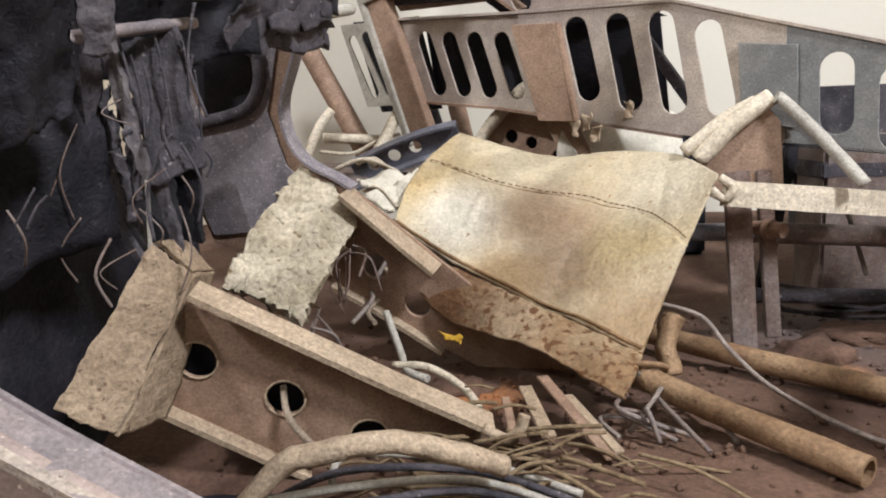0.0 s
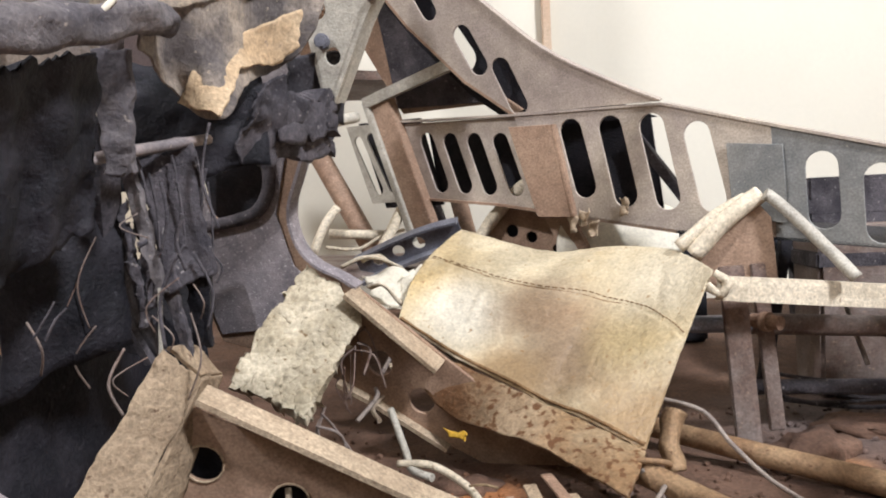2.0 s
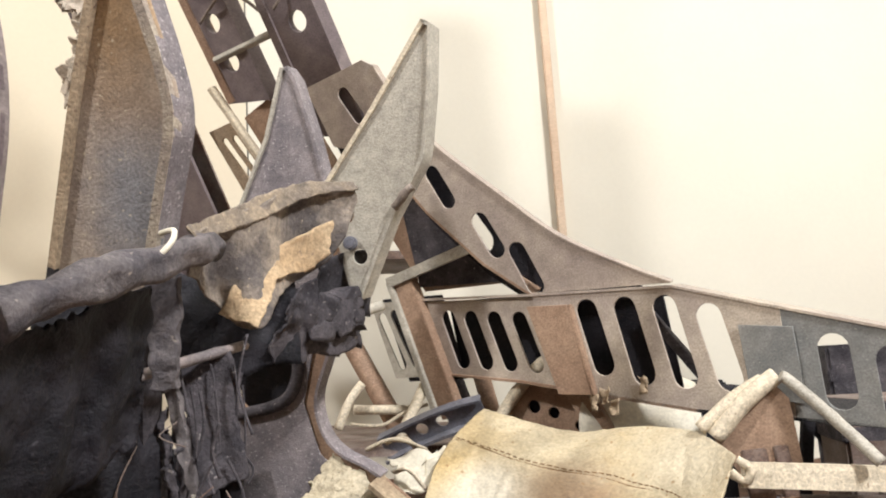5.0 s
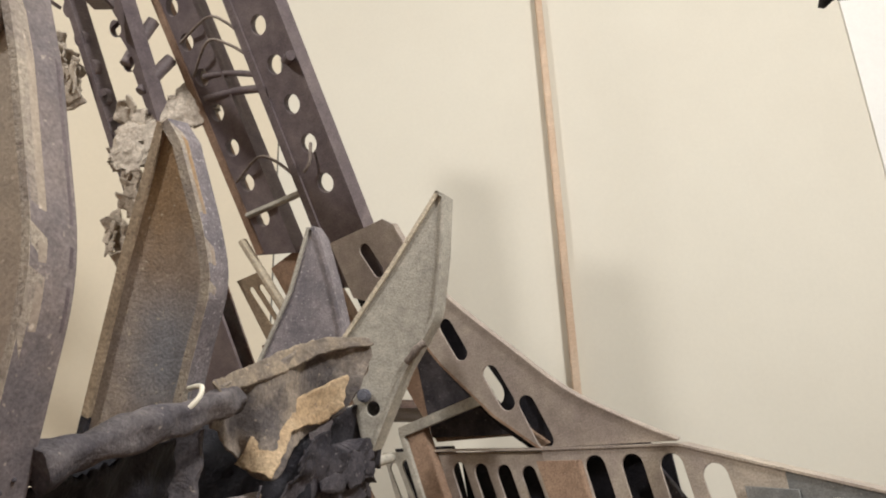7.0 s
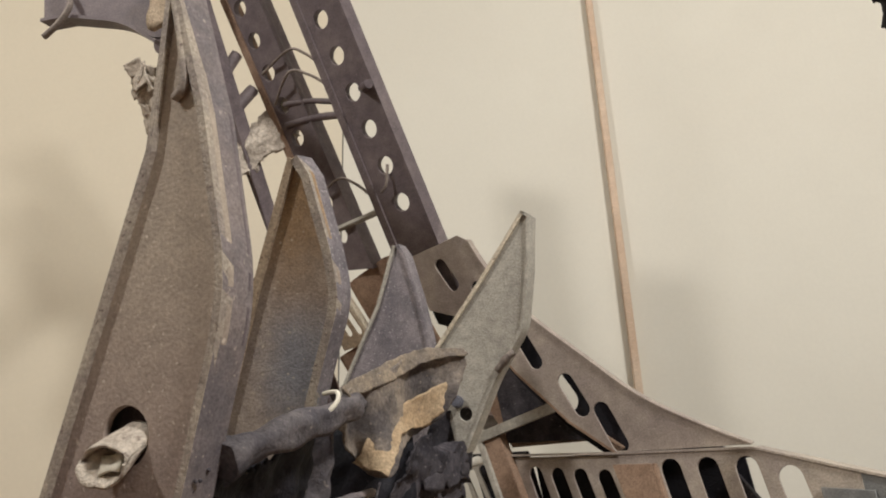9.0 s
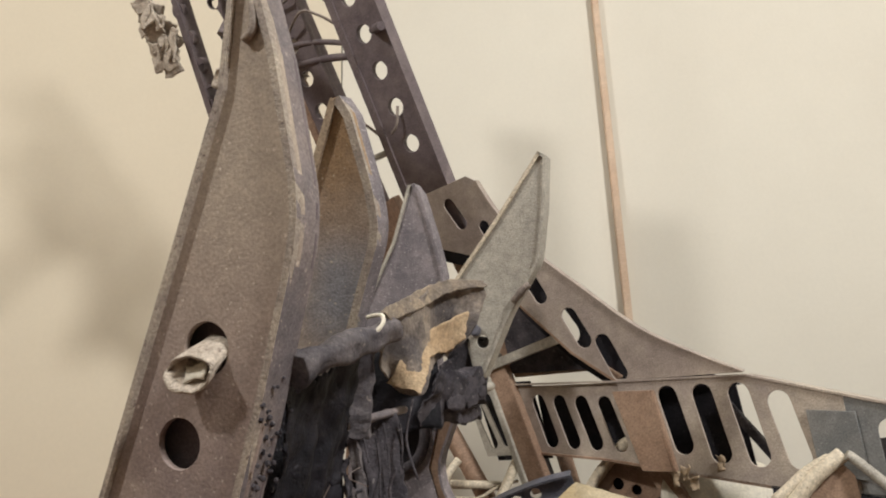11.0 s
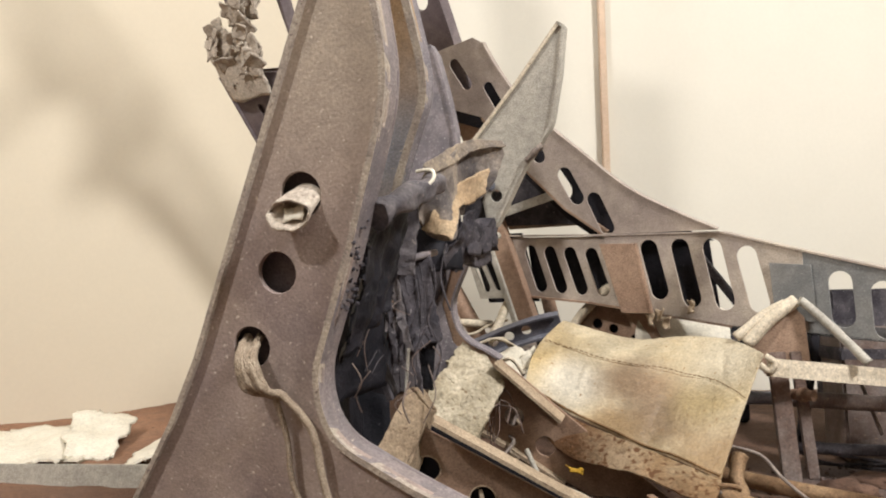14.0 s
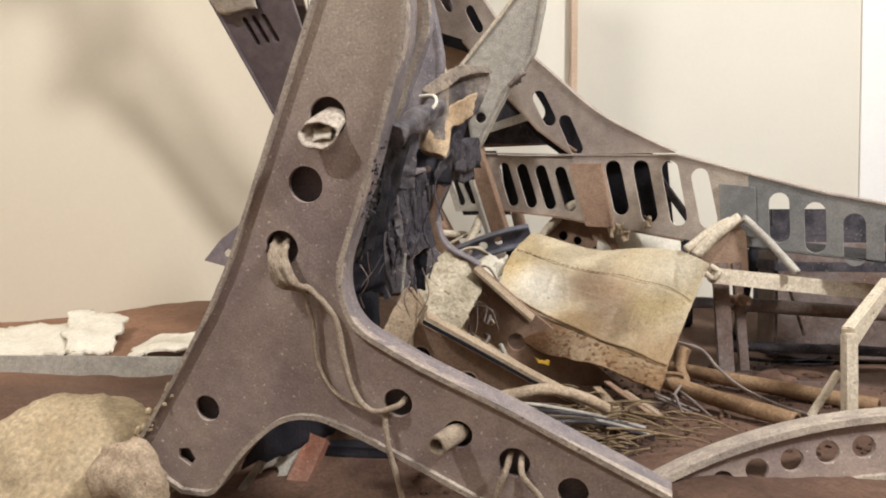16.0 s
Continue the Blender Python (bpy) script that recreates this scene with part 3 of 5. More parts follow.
def wrap_face(s, t):
    p = quad((-0.124, 0.421, 0.150), (-0.109, 0.433, 0.128), (-0.141, 0.384, 0.040), (-0.173, 0.378, 0.058))(s, t)
    p += Vector((-0.2, -0.9, 0.2)) * (0.0035 * math.sin(math.pi * s))
    return p + noise.noise_vector(p * 42) * 0.0026 + noise.noise_vector(p * 140) * 0.0009


part("front", sheet(wrap_face, 26, 60, 0.003, 0.05), WRAP, wrapping)
part("side", sheet(crumpled(quad((-0.109, 0.433, 0.128), (-0.104, 0.456, 0.124), (-0.130, 0.425, 0.036), (-0.141, 0.384, 0.040)), 0.0022, 45, 3), 12, 40, 0.003), WRAP, wrapping)
part("top", sheet(crumpled(quad((-0.124, 0.421, 0.150), (-0.116, 0.446, 0.146), (-0.104, 0.456, 0.124), (-0.109, 0.433, 0.128)), 0.0014, 60, 1), 10, 10, 0.003), WRAP, wrapping)
part("crack", tube([wrap_face(s, t) + Vector((0, -0.0012, 0.0004)) for s, t in ((0.97, 0.12), (0.88, 0.26), (0.93, 0.40), (0.80, 0.55), (0.86, 0.70), (0.74, 0.86), (0.78, 0.97))], 0.0011, 5, True, 0.5), SEAM, wrapping, "dark open crack")
part("crack", tube([wrap_face(s, t) + Vector((0, -0.0012, 0.0004)) for s, t in ((0.55, 0.22), (0.72, 0.27), (0.80, 0.20), (0.97, 0.24))], 0.0007, 5, True, 0.5), SEAM, wrapping, "dark open crack")

# ---- the light grey bent strip ----
STRIP1 = leaning((0.0349, 0.5174, 0.5451), -0.25, -0.2)
shard = thing("bent_fin", "light grey bent metal fin with a folded rim", "fin", STRIP1)
left = [(-0.098, -0.228), (-0.112, -0.122), (-0.055, -0.060), (0.0, 0.004)]
right = fillet([(0.0, 0.004), (0.008, -0.002), (0.0, -0.055), (-0.013, -0.112, 0.01), (-0.050, -0.160, 0.01), (-0.088, -0.226)][::-1])
part("web", plate([Vector(p) for p in left] + right[::-1], [ring2(-0.094, -0.150, 0.008), ring2(-0.085, -0.188, 0.007)], 0.003), STRIP_GREY, shard)
part("left_rim", strip(left[1:], -0.004, -0.004, 0.003), BONE, shard, "pale rubbed rim")
part("right_rim", strip(right, 0.003, -0.020, 0.003), STRIP_GREY, shard)
part("lug", tube([(-0.045, -0.150, 0.003), (-0.032, -0.138, 0.006), (-0.026, -0.134, 0.004)], 0.004, 6, True, 0.4), WIRE, shard)

# ---- slotted girder ----
G1 = leaning((0.1115, 0.8077, 0.323), -0.65, -0.1)
girder = thing("slotted_girder", "mauve and grey box girder pierced by a row of upright slots", "girder", G1)
top = [(-0.160, 0.026), (0.005, 0.014), (0.172, 0.005), (0.250, -0.020), (0.369, -0.057), (0.44, -0.073), (0.62, -0.106)]
bottom = [(-0.150, -0.074), (-0.03, -0.088), (0.062, -0.104), (0.180, -0.125), (0.283, -0.135), (0.44, -0.151), (0.62, -0.165)]
first = [Vector(p) for p in ((-0.160, 0.022), (0.003, 0.011), (0.026, -0.098), (-0.03, -0.088), (-0.150, -0.074))]
part("left_panel", plate(first, [slot2(u + 0.006, -0.004 - 0.11 * (u + 0.126), u + 0.022, -0.058 - 0.10 * (u + 0.126), 0.021) for u in (-0.132, -0.097, -0.062, -0.026)], 0.0035), GIRDER, girder, "mauve panel with four slots", Matrix.Translation((0, 0, -0.004)))
second = [Vector(p) for p in ((0.004, 0.013), (0.172, 0.004), (0.250, -0.021), (0.272, -0.027), (0.272, -0.133), (0.180, -0.125), (0.062, -0.104), (0.028, -0.098))]
part("middle_panel", plate(second, [slot2(u, v - 0.013, u + 0.012, v2 + 0.013, 0.0255) for u, v, v2 in ((0.072, 0.001, -0.085), (0.117, -0.001, -0.097), (0.161, -0.004, -0.102), (0.205, -0.017, -0.106))], 0.0035), GIRDER, girder, "mauve panel with four long slots")
third = [Vector(p) for p in ((0.2722, -0.027), (0.369, -0.057), (0.44, -0.073), (0.62, -0.106), (0.62, -0.165), (0.44, -0.151), (0.283, -0.135), (0.2722, -0.133))]
part("right_panel", plate(third, [slot2(u, v - 0.013, u + 0.001, v - 0.056, 0.0265) for u, v in ((0.312, -0.056), (0.357, -0.070), (0.404, -0.086), (0.451, -0.092), (0.498, -0.098))], 0.0035), GIRDER_GREY_DIM, girder, "grey-green panel with short slots")
part("cover_plate", plate([Vector(p) for p in ((0.0, 0.0), (0.052, -0.003), (0.069, -0.104), (0.028, -0.102))], (), 0.004), GIRDER_BROWN, girder, "brown cover plate", Matrix.Translation((0, 0, 0.008)))
part("cover_side", bar((0.054, -0.003, 0.003), (0.071, -0.104, 0.003), 0.004, 0.010, (0, 0, 1)), GIRDER_BROWN, girder)
part("grey_cover_plate", plate([Vector(p) for p in ((0.233, -0.041), (0.282, -0.047), (0.284, -0.118), (0.236, -0.112))], (), 0.003), GIRDER_GREY_DIM, girder, "grey-green cover plate", Matrix.Translation((0, 0, 0.0045)))
part("top_flange", strip(top, -0.0025, -0.030, 0.002), GIRDER, girder)
part("lower_flange", strip(bottom[:4], 0.003, -0.050, 0.0), GIRDER_BROWN, girder)
# right half of the underside: its shadow is painted in as black
part("lower_flange", strip(bottom[3:], 0.003, -0.120, 0.0), BLACK, girder, "underside flange in black that stands for shade")
# black backing: the shade inside the girder is put into its colour
part("back_plate", plate([Vector(p) for p in ((-0.16, 0.02), (0.14, 0.006), (0.15, -0.118), (-0.15, -0.074))], (), 0.003), BLACK, girder, "dark back plate that keeps the openings dark", Matrix.Translation((0, 0, -0.052)))
part("diagonal_brace", bar((0.125, -0.02, -0.04), (0.195, -0.12, -0.04), 0.010, 0.012), CHAR, girder)
for u, v in ((0.082, -0.104), (0.128, -0.094), (0.068, -0.110), (0.092, -0.116)):
    part("torn_tag", sheet(crumpled(quad((u - 0.006, v + 0.006, 0.002), (u + 0.006, v + 0.006, 0.003), (u + 0.005, v - 0.010, 0.006), (u - 0.003, v - 0.012, 0.005)), 0.004, 160, u * 90), 5, 6, 0.001), TAN, girder, "torn tan scrap")

# post and the small panel left of it
part("post", bar((-0.185, 0.055, 0.004), (-0.128, -0.125, 0.004), 0.030, 0.016, (0, 0, 1)), GIRDER_BROWN, girder, "brown upright post")
part("post_edge", bar((-0.205, 0.055, 0.012), (-0.148, -0.125, 0.012), 0.009, 0.010, (0, 0, 1)), STRIP_GREY, girder, "pale post edge")
small = [Vector(p) for p in ((-0.268, 0.030), (-0.216, 0.028), (-0.176, -0.076), (-0.235, -0.076))]
part("small_panel", plate(small, [slot2(-0.248, 0.008, -0.220, -0.058, 0.014), slot2(-0.225, 0.010, -0.196, -0.056, 0.014)], 0.003), STRIP_GREY, girder, "small pale panel with two slots", Matrix.Translation((0, 0, -0.012)))
# the same black backing in place of shade, behind the small panel
part("left_back_plate", plate([Vector(p) for p in ((-0.275, 0.035), (-0.165, 0.03), (-0.14, -0.085), (-0.24, -0.085))], (), 0.003), BLACK, girder, "dark back plate that keeps the openings dark", Matrix.Translation((0, 0, -0.045)))

# sweeping gusset above the girder
G2 = leaning((0.1099, 0.807, 0.3376), -0.5, -0.3)
gusset = thing("curved_gusset", "mauve curved gusset plate with slanting slots, rising from the girder", "gusset", G2)
outer = bezier_path([(0.166, -0.006, 0), (0.110, 0.024, 0), (0.048, 0.064, 0), (-0.013, 0.122, 0), (-0.090, 0.201, 0), (-0.128, 0.262, 0), (-0.150, 0.311, 0)], 4)
outer = [Vector(p[:2]) for p in outer]
inside = [Vector(p) for p in ((-0.150, 0.311), (-0.165, 0.322), (-0.200, 0.317), (-0.262, 0.310), (-0.236, 0.226), (-0.168, 0.199), (-0.112, 0.116), (-0.05, 0.044), (0.004, 0.0))]
part("web", plate(outer + inside[1:], [slot2(-0.203, 0.287, -0.186, 0.254, 0.018), slot2(-0.150, 0.243, -0.137, 0.214, 0.016), slot2(-0.096, 0.162, -0.081, 0.126, 0.020), slot2(-0.044, 0.094, -0.029, 0.058, 0.022), slot2(-0.003, 0.052, 0.012, 0.009, 0.022)], 0.0035), GIRDER, gusset)
# black backing stands in for the shade behind the gusset's slots
part("back_plate", plate(outer + inside[1:], [slot2(-0.070, 0.122, -0.052, 0.088, 0.034)], 0.003), BLACK, gusset, "dark back plate that keeps the openings dark", Matrix.Translation((-0.012, -0.020, -0.032)))
part("outer_flange", strip(outer, -0.002, -0.010, 0.002), GIRDER, gusset)
part("inner_flange", strip(inside[5:], -0.003, -0.040, 0.0), GIRDER_BROWN, gusset)
part("inner_plate", plate([Vector(p) for p in ((-0.262, 0.30), (-0.225, 0.30), (-0.16, 0.12), (-0.05, 0.01), (-0.17, 0.012), (-0.21, 0.1), (-0.25, 0.22))], (), 0.003), GIRDER_BROWN, gusset, "brown inner plate", Matrix.Translation((0, 0, -0.045)))
part("tie_bar", bar((-0.205, 0.034, -0.02), (-0.055, 0.068, -0.012), 0.014, 0.018, (0, 0, 1)), STRIP_GREY, gusset, "pale tie bar")
part("dark_panel", plate([Vector(p) for p in ((-0.175, 0.16), (-0.12, 0.125), (-0.02, 0.012), (-0.17, 0.02))], (), 0.003), CHAR, gusset, "dark panel behind the tie bar", Matrix.Translation((0, 0, -0.035)))

def along(path, s):
    f = s * (len(path) - 1)
    i = min(int(f), len(path) - 2)
    return path[i].lerp(path[i + 1], f - i)


# ---- tower of three leaning holed bars ----


def tower_bar(name, m, left0, right0, v0, v1, slope, holes, radius, label, turned=1, material=None):
    """A channel bar pierced by a row of round holes."""
    ob = thing(name, label, "bar", m, "leaning tower bars")
    a = [(left0, v0), (left0 - slope * (v1 - v0), v1)]
    b = [(right0, v0 - 0.012), (right0 - slope * (v1 - v0), v1)]
    part("web", plate([Vector(p) for p in (a[0], b[0], b[1], a[1])], [ring2(u, v, radius) for u, v in holes], 0.010), material or TOWER, ob)
    part("left_flange", strip([Vector(a[0]), Vector(a[1])], -0.012, -0.024, 0.003), GIRDER_BROWN if turned else TOWER, ob, "brown flange")
    part("right_flange", strip([Vector(b[0]), Vector(b[1])], 0.003, -0.024, 0.002), TOWER, ob)
    return ob


TW = leaning((-0.1063, 0.8206, 0.6545), -0.5, -0.6) @ Matrix.Scale(1.045, 4)
TM = leaning((-0.3041, 0.8559, 0.7746), -0.5, -0.6) @ Matrix.Scale(1.07, 4)
TL = leaning((-0.4424, 0.8781, 0.738), -0.5, -0.6) @ Matrix.Scale(1.06, 4)
bar1 = tower_bar("tower_bar", TW, -0.074, 0.008, -0.080, 0.50, 0.085, [(-0.0388 - 0.118 * (0.0575 * k), 0.063 + 0.0572 * k) for k in range(7)], 0.0135, "mauve-grey leaning metal bar with a row of holes", 0)
bar2 = tower_bar("tower_bar", TM, -0.018, 0.054, -0.128, 0.52, 0.105, [(0.0125 - 0.125 * (0.0535 * k), -0.079 + 0.0535 * k) for k in range(11)], 0.0125, "mauve-grey leaning metal bar with a tan edge")
bar3 = tower_bar("tower_bar", TL, -0.062, 0.050, -0.10, 0.42, -0.035, [(-0.034 - 0.06 * k * 0.047, 0.082 + 0.045 * k) for k in range(-1, 7)] + [(0.036, 0.195), (0.033, 0.247), (0.030, 0.30)], 0.0115, "mauve-grey leaning bar with crusted clay", 0)
for ob, m, items in ((bar1, TW, (((-0.048, 0.236, -0.01), (-0.012, 0.230, 0.022), 0.0065),)),):
    for a, b, r in items:
        part("pin", tube([a, b], r, 8, False, 0.2), TOWER, ob)


def world_of(m, p):
    return tuple(m @ Vector(p))


def rung(a, b, r, material, label, flat=None):
    if flat:
        return solo("tower_rung", bar(a, b, flat[0], flat[1]), material, label, "rung", "tower rungs")
    return solo("tower_rung", tube([a, tuple((Vector(a) + Vector(b)) / 2 + Vector((0, 0, 0.004))), b], r, 8), material, label, "rung", "tower rungs")


rung(world_of(TW, (-0.078, 0.062, -0.006)), world_of(TM, (-0.010, -0.070, 0.004)), 0.0, STRIP_GREY, "flat grey metal rung between the bars", (0.010, 0.007))
rung(world_of(TW, (-0.100, 0.215, -0.008)), world_of(TM, (-0.02, 0.105, 0.0)), 0.006, TOWER, "dark round rung between the bars")
rung(world_of(TW, (-0.100, 0.235, -0.008)), world_of(TM, (-0.01, 0.135, 0.0)), 0.0045, TOWER, "thin dark rung between the bars")
rung(world_of(TM, (-0.060, 0.178, 0.0)), world_of(TL, (0.042, 0.150, 0.0)), 0.010, TOWER, "thick stub rung between the bars")
rung(world_of(TM, (-0.070, 0.238, 0.0)), world_of(TL, (0.030, 0.195, 0.0)), 0.010, TOWER, "thick stub rung between the bars")
for a, b, c in (((-0.01, -0.02, 0.004), (0.05, 0.0, 0.012), (-0.085, 0.085, 0.0)), ((-0.03, 0.19, 0.004), (0.04, 0.2, 0.012), (-0.098, 0.29, 0.0)), ((-0.025, 0.14, 0.004), (0.03, 0.17, 0.015), (-0.098, 0.26, 0.0))):
    p, q, r = world_of(TM, a), world_of(TM, b), world_of(TW, c)
    solo("bent_wire", tube([p, q, tuple((Vector(q) + Vector(r)) / 2 + Vector((0, 0, 0.008))), r], 0.0022, 6), WIRE, "thin bent dark wire strung between the bars", "wire", "tower wires")
part("hook", tube([(-0.040, 0.12, 0.002), (-0.046, 0.095, 0.010), (-0.058, 0.085, 0.012)], 0.0025, 6), WIRE, bar1)

# slotted foot under the middle bar and cladding of the far bar
foot = thing("slotted_bracket", "pale slotted foot plate beneath the middle bar", "bracket", TM)
part("plate", plate([Vector(p) for p in ((-0.075, -0.155), (-0.02, -0.15), (0.012, -0.245), (-0.055, -0.25))], [slot2(-0.052, -0.175, -0.034, -0.225, 0.012), slot2(-0.032, -0.175, -0.014, -0.225, 0.012)], 0.004), TAN, foot)
part("edge", bar((-0.035, -0.10, 0.004), (0.016, -0.25, 0.004), 0.008, 0.012), BONE, foot)
part("brown_box", bar((0.03, -0.14, -0.018), (0.09, -0.36, -0.018), 0.085, 0.02, (0, 0, 1)), GIRDER_BROWN, foot, "brown box section")
part("dark_box", bar((-0.04, -0.25, -0.014), (0.0, -0.40, -0.014), 0.07, 0.02, (0, 0, 1)), GIRDER_BROWN, foot, "brown box section")
leg = thing("slotted_column", "dark slotted metal leg with a tan cover", "leg", TL)
part("web", plate([Vector(p) for p in ((-0.125, -0.08), (0.05, -0.10), (0.06, -0.40), (-0.035, -0.42))], [slot2(-0.062 + 0.022 * k, -0.145, -0.050 + 0.022 * k, -0.185, 0.011) for k in range(3)], 0.005), TOWER, leg)
part("left_flange", strip([(-0.125, -0.08), (-0.035, -0.42)], -0.004, -0.04, 0.004), TOWER, leg)
part("cover", sheet(crumpled(quad((-0.128, -0.045, 0.008), (-0.015, -0.06, 0.008), (-0.018, -0.128, 0.010), (-0.104, -0.128, 0.012)), 0.004, 50, 5), 12, 10, 0.003, 0.1), CLAY, leg, "crumpled tan cover")
part("back", plate([Vector(p) for p in ((-0.11, -0.08), (0.05, -0.10), (0.055, -0.40), (-0.03, -0.41))], (), 0.003), RUST_TUBE, leg, "dark back plate that keeps the openings dark", Matrix.Translation((0, 0, -0.03)))


def clay_clump(m, spots, name, label):
    """Flaky dried clay stuck over bars: overlapping crumpled scales."""
    bm = bmesh.new()
    rng = random.Random(len(spots) * 7 + 1)
    for u, v, r in spots:
        for k in range(7):
            cu, cv, w = u + rng.uniform(-r, r), v + rng.uniform(-r, r), rng.uniform(0.002, 0.018)
            a = rng.uniform(0, 6.28)
            d1 = Vector((math.cos(a), math.sin(a), rng.uniform(-0.5, 0.5))) * r * rng.uniform(0.5, 1.0)
            d2 = Vector((-math.sin(a), math.cos(a), rng.uniform(-0.5, 0.5))) * r * rng.uniform(0.35, 0.8)
            c = Vector((cu, cv, w))
            piece = sheet(crumpled(quad(c - d1 - d2, c + d1 - d2, c + d1 + d2, c - d1 + d2), r * 0.30, 0.7 / r, rng.uniform(0, 50)), 8, 8, 0.0025, 0.25)
            data = bpy.data.meshes.new("piece")
            piece.to_mesh(data)
            piece.free()
            bm.from_mesh(data)
            bpy.data.meshes.remove(data)
    return solo(name, bm, CLAY, label, "clay", "clay on the tower", "stuff", m)


CLAY_TOP = bezier_path([(-0.332, 0.835, 0.969), (-0.375, 0.830, 0.940), (-0.407, 0.820, 0.888), (-0.467, 0.800, 0.832), (-0.473, 0.795, 0.792)], 6)
CLAY_LOW = bezier_path([(-0.330, 0.835, 0.858), (-0.376, 0.830, 0.833), (-0.412, 0.820, 0.799), (-0.436, 0.800, 0.756), (-0.464, 0.795, 0.756)], 6)


def clay_band(s, t):
    p = along(CLAY_TOP, s).lerp(along(CLAY_LOW, s), t)
    p += Vector((0, -0.012, 0.004)) * math.sin(math.pi * t)
    return p + noise.noise_vector(p * 34) * 0.007 + noise.noise_vector(p * 120) * 0.004


solo("clay_band", sheet(clay_band, 70, 34, 0.008, 0.12), CLAY, "thick pale dried clay band caked across the bars", "clay", "clay on the tower")
clay_clump(TL, [(-0.005, 0.06, 0.02), (-0.015, 0.03, 0.022), (-0.02, 0.0, 0.022), (-0.035, -0.03, 0.024), (-0.05, -0.06, 0.026), (-0.09, -0.05, 0.022), (-0.095, -0.02, 0.018), (0.02, 0.12, 0.018)], "clay_clump", "flaking pale clay hanging on the far bar")
clay_clump(TL, [(-0.088, 0.20, 0.022), (-0.092, 0.235, 0.024), (-0.09, 0.27, 0.022), (-0.07, 0.22, 0.015)], "clay_clump", "grey-tan clay crust on the bar's edge")
topbar = thing("tower_crosshead", "mauve-grey curved crosshead with holes at the tower's top", "crosshead", leaning((-0.4045, 0.4843, 0.8569), -0.1, -0.2))
part("web", plate(fillet([(-0.135, 0.055), (0.06, 0.06), (0.075, -0.03), (0.03, -0.055, 0.02), (-0.015, -0.018, 0.03), (-0.10, 0.007), (-0.135, 0.009)]), [ring2(-0.080, 0.040, 0.009), ring2(-0.02, 0.030, 0.008)], 0.005), TOWER, topbar)
part("lower_flange", strip(fillet([(0.03, -0.055), (-0.015, -0.018, 0.03), (-0.10, 0.007), (-0.135, 0.009)]), 0.004, -0.02, 0.006), TOWER, topbar)
part("hanging_wire", tube([(-0.10, 0.045, 0.008), (-0.085, 0.015, 0.012), (-0.10, -0.006, 0.012), (-0.125, -0.02, 0.01)], 0.004, 6), WIRE, topbar)
part("neck", bar((0.0, 0.04, -0.01), (-0.08, 0.08, -0.24), 0.03, 0.02, (0, 1, 0), 0.002), TOWER, topbar)
part("ochre_block", sheet(crumpled(quad((0.03, 0.02, 0.012), (0.066, 0.03, 0.014), (0.066, -0.045, 0.014), (0.032, -0.05, 0.016)), 0.004, 60, 9), 8, 8, 0.006, 0.1), TAN, topbar, "ochre dusted block")

# ---- the yellowed cloth panel and what it lies on ----
panel = thing("cloth_panel", "yellowed stiff resin-cloth panel with stitched seams and a folded rusty flap", "panel")
TOP = bezier_path([(0.050, 0.778, 0.210), (0.102, 0.758, 0.194), (0.158, 0.735, 0.183), (0.210, 0.715, 0.187), (0.250, 0.680, 0.184), (0.265, 0.640, 0.177), (0.270, 0.605, 0.169)], 8)
LOW = bezier_path([(-0.009, 0.670, 0.129), (0.038, 0.645, 0.099), (0.119, 0.590, 0.067), (0.165, 0.555, 0.051), (0.194, 0.530, 0.041)], 8)
FOLD = bezier_path([(0.036, 0.648, 0.095), (0.119, 0.589, 0.066), (0.165, 0.554, 0.050), (0.194, 0.529, 0.040)], 8)
HEM = bezier_path([(0.017, 0.640, 0.067), (0.046, 0.612, 0.046), (0.107, 0.555, 0.041), (0.147, 0.515, 0.029), (0.171, 0.479, 0.023)], 8)


def ridge(d, width):
    return max(0.0, 1 - abs(d) / width) ** 1.5


def panel_face(s, t):
    p = along(TOP, s).lerp(along(LOW, s), t)
    p.x -= 0.012 * (1 - s) ** 6 * math.sin(math.pi * t)
    p.z += 0.007 * math.sin(math.pi * t) * (0.4 + 0.6 * math.sin(math.pi * s)) + 0.0022 * noise.noise((s * 5, t * 4, 0.4))
    fade = min(1.0, t * 4, (1 - t) * 4)
    for s0, lean, t0, reach, height, width in ((0.24, 0.10, 0.62, 0.32, 0.0036, 0.011), (0.31, 0.22, 0.66, 0.25, 0.0030, 0.009), (0.40, 0.30, 0.55, 0.16, 0.0024, 0.008), (0.10, 0.05, 0.55, 0.35, 0.0026, 0.016), (0.06, 0.02, 0.70, 0.22, 0.0018, 0.010), (0.52, -0.05, 0.75, 0.25, -0.0016, 0.012), (0.60, 0.03, 0.70, 0.28, 0.0012, 0.014), (0.72, 0.25, 0.25, 0.22, -0.0024, 0.05)):
        p.z += height * ridge(s - s0 - lean * (t - t0), width) * ridge(t - t0, reach) * fade
    p.z += 0.0014 * ridge(t - 0.62 - 0.10 * s, 0.014) * ridge(s - 0.42, 0.22) - 0.0016 * ridge(t - 0.385 - 0.05 * s, 0.010)
    p.z -= 0.004 * ridge(s - 0.56 + 0.03 * t, 0.10) * t
    p.z += 0.0008 * noise.noise((s * 30, t * 22, 2.0)) + 0.0004 * noise.noise((s * 90, t * 70, 3.0))
    return p


cloth = part("sheet", sheet(panel_face, 130, 90, 0.0018, 0.015), PANEL, panel)


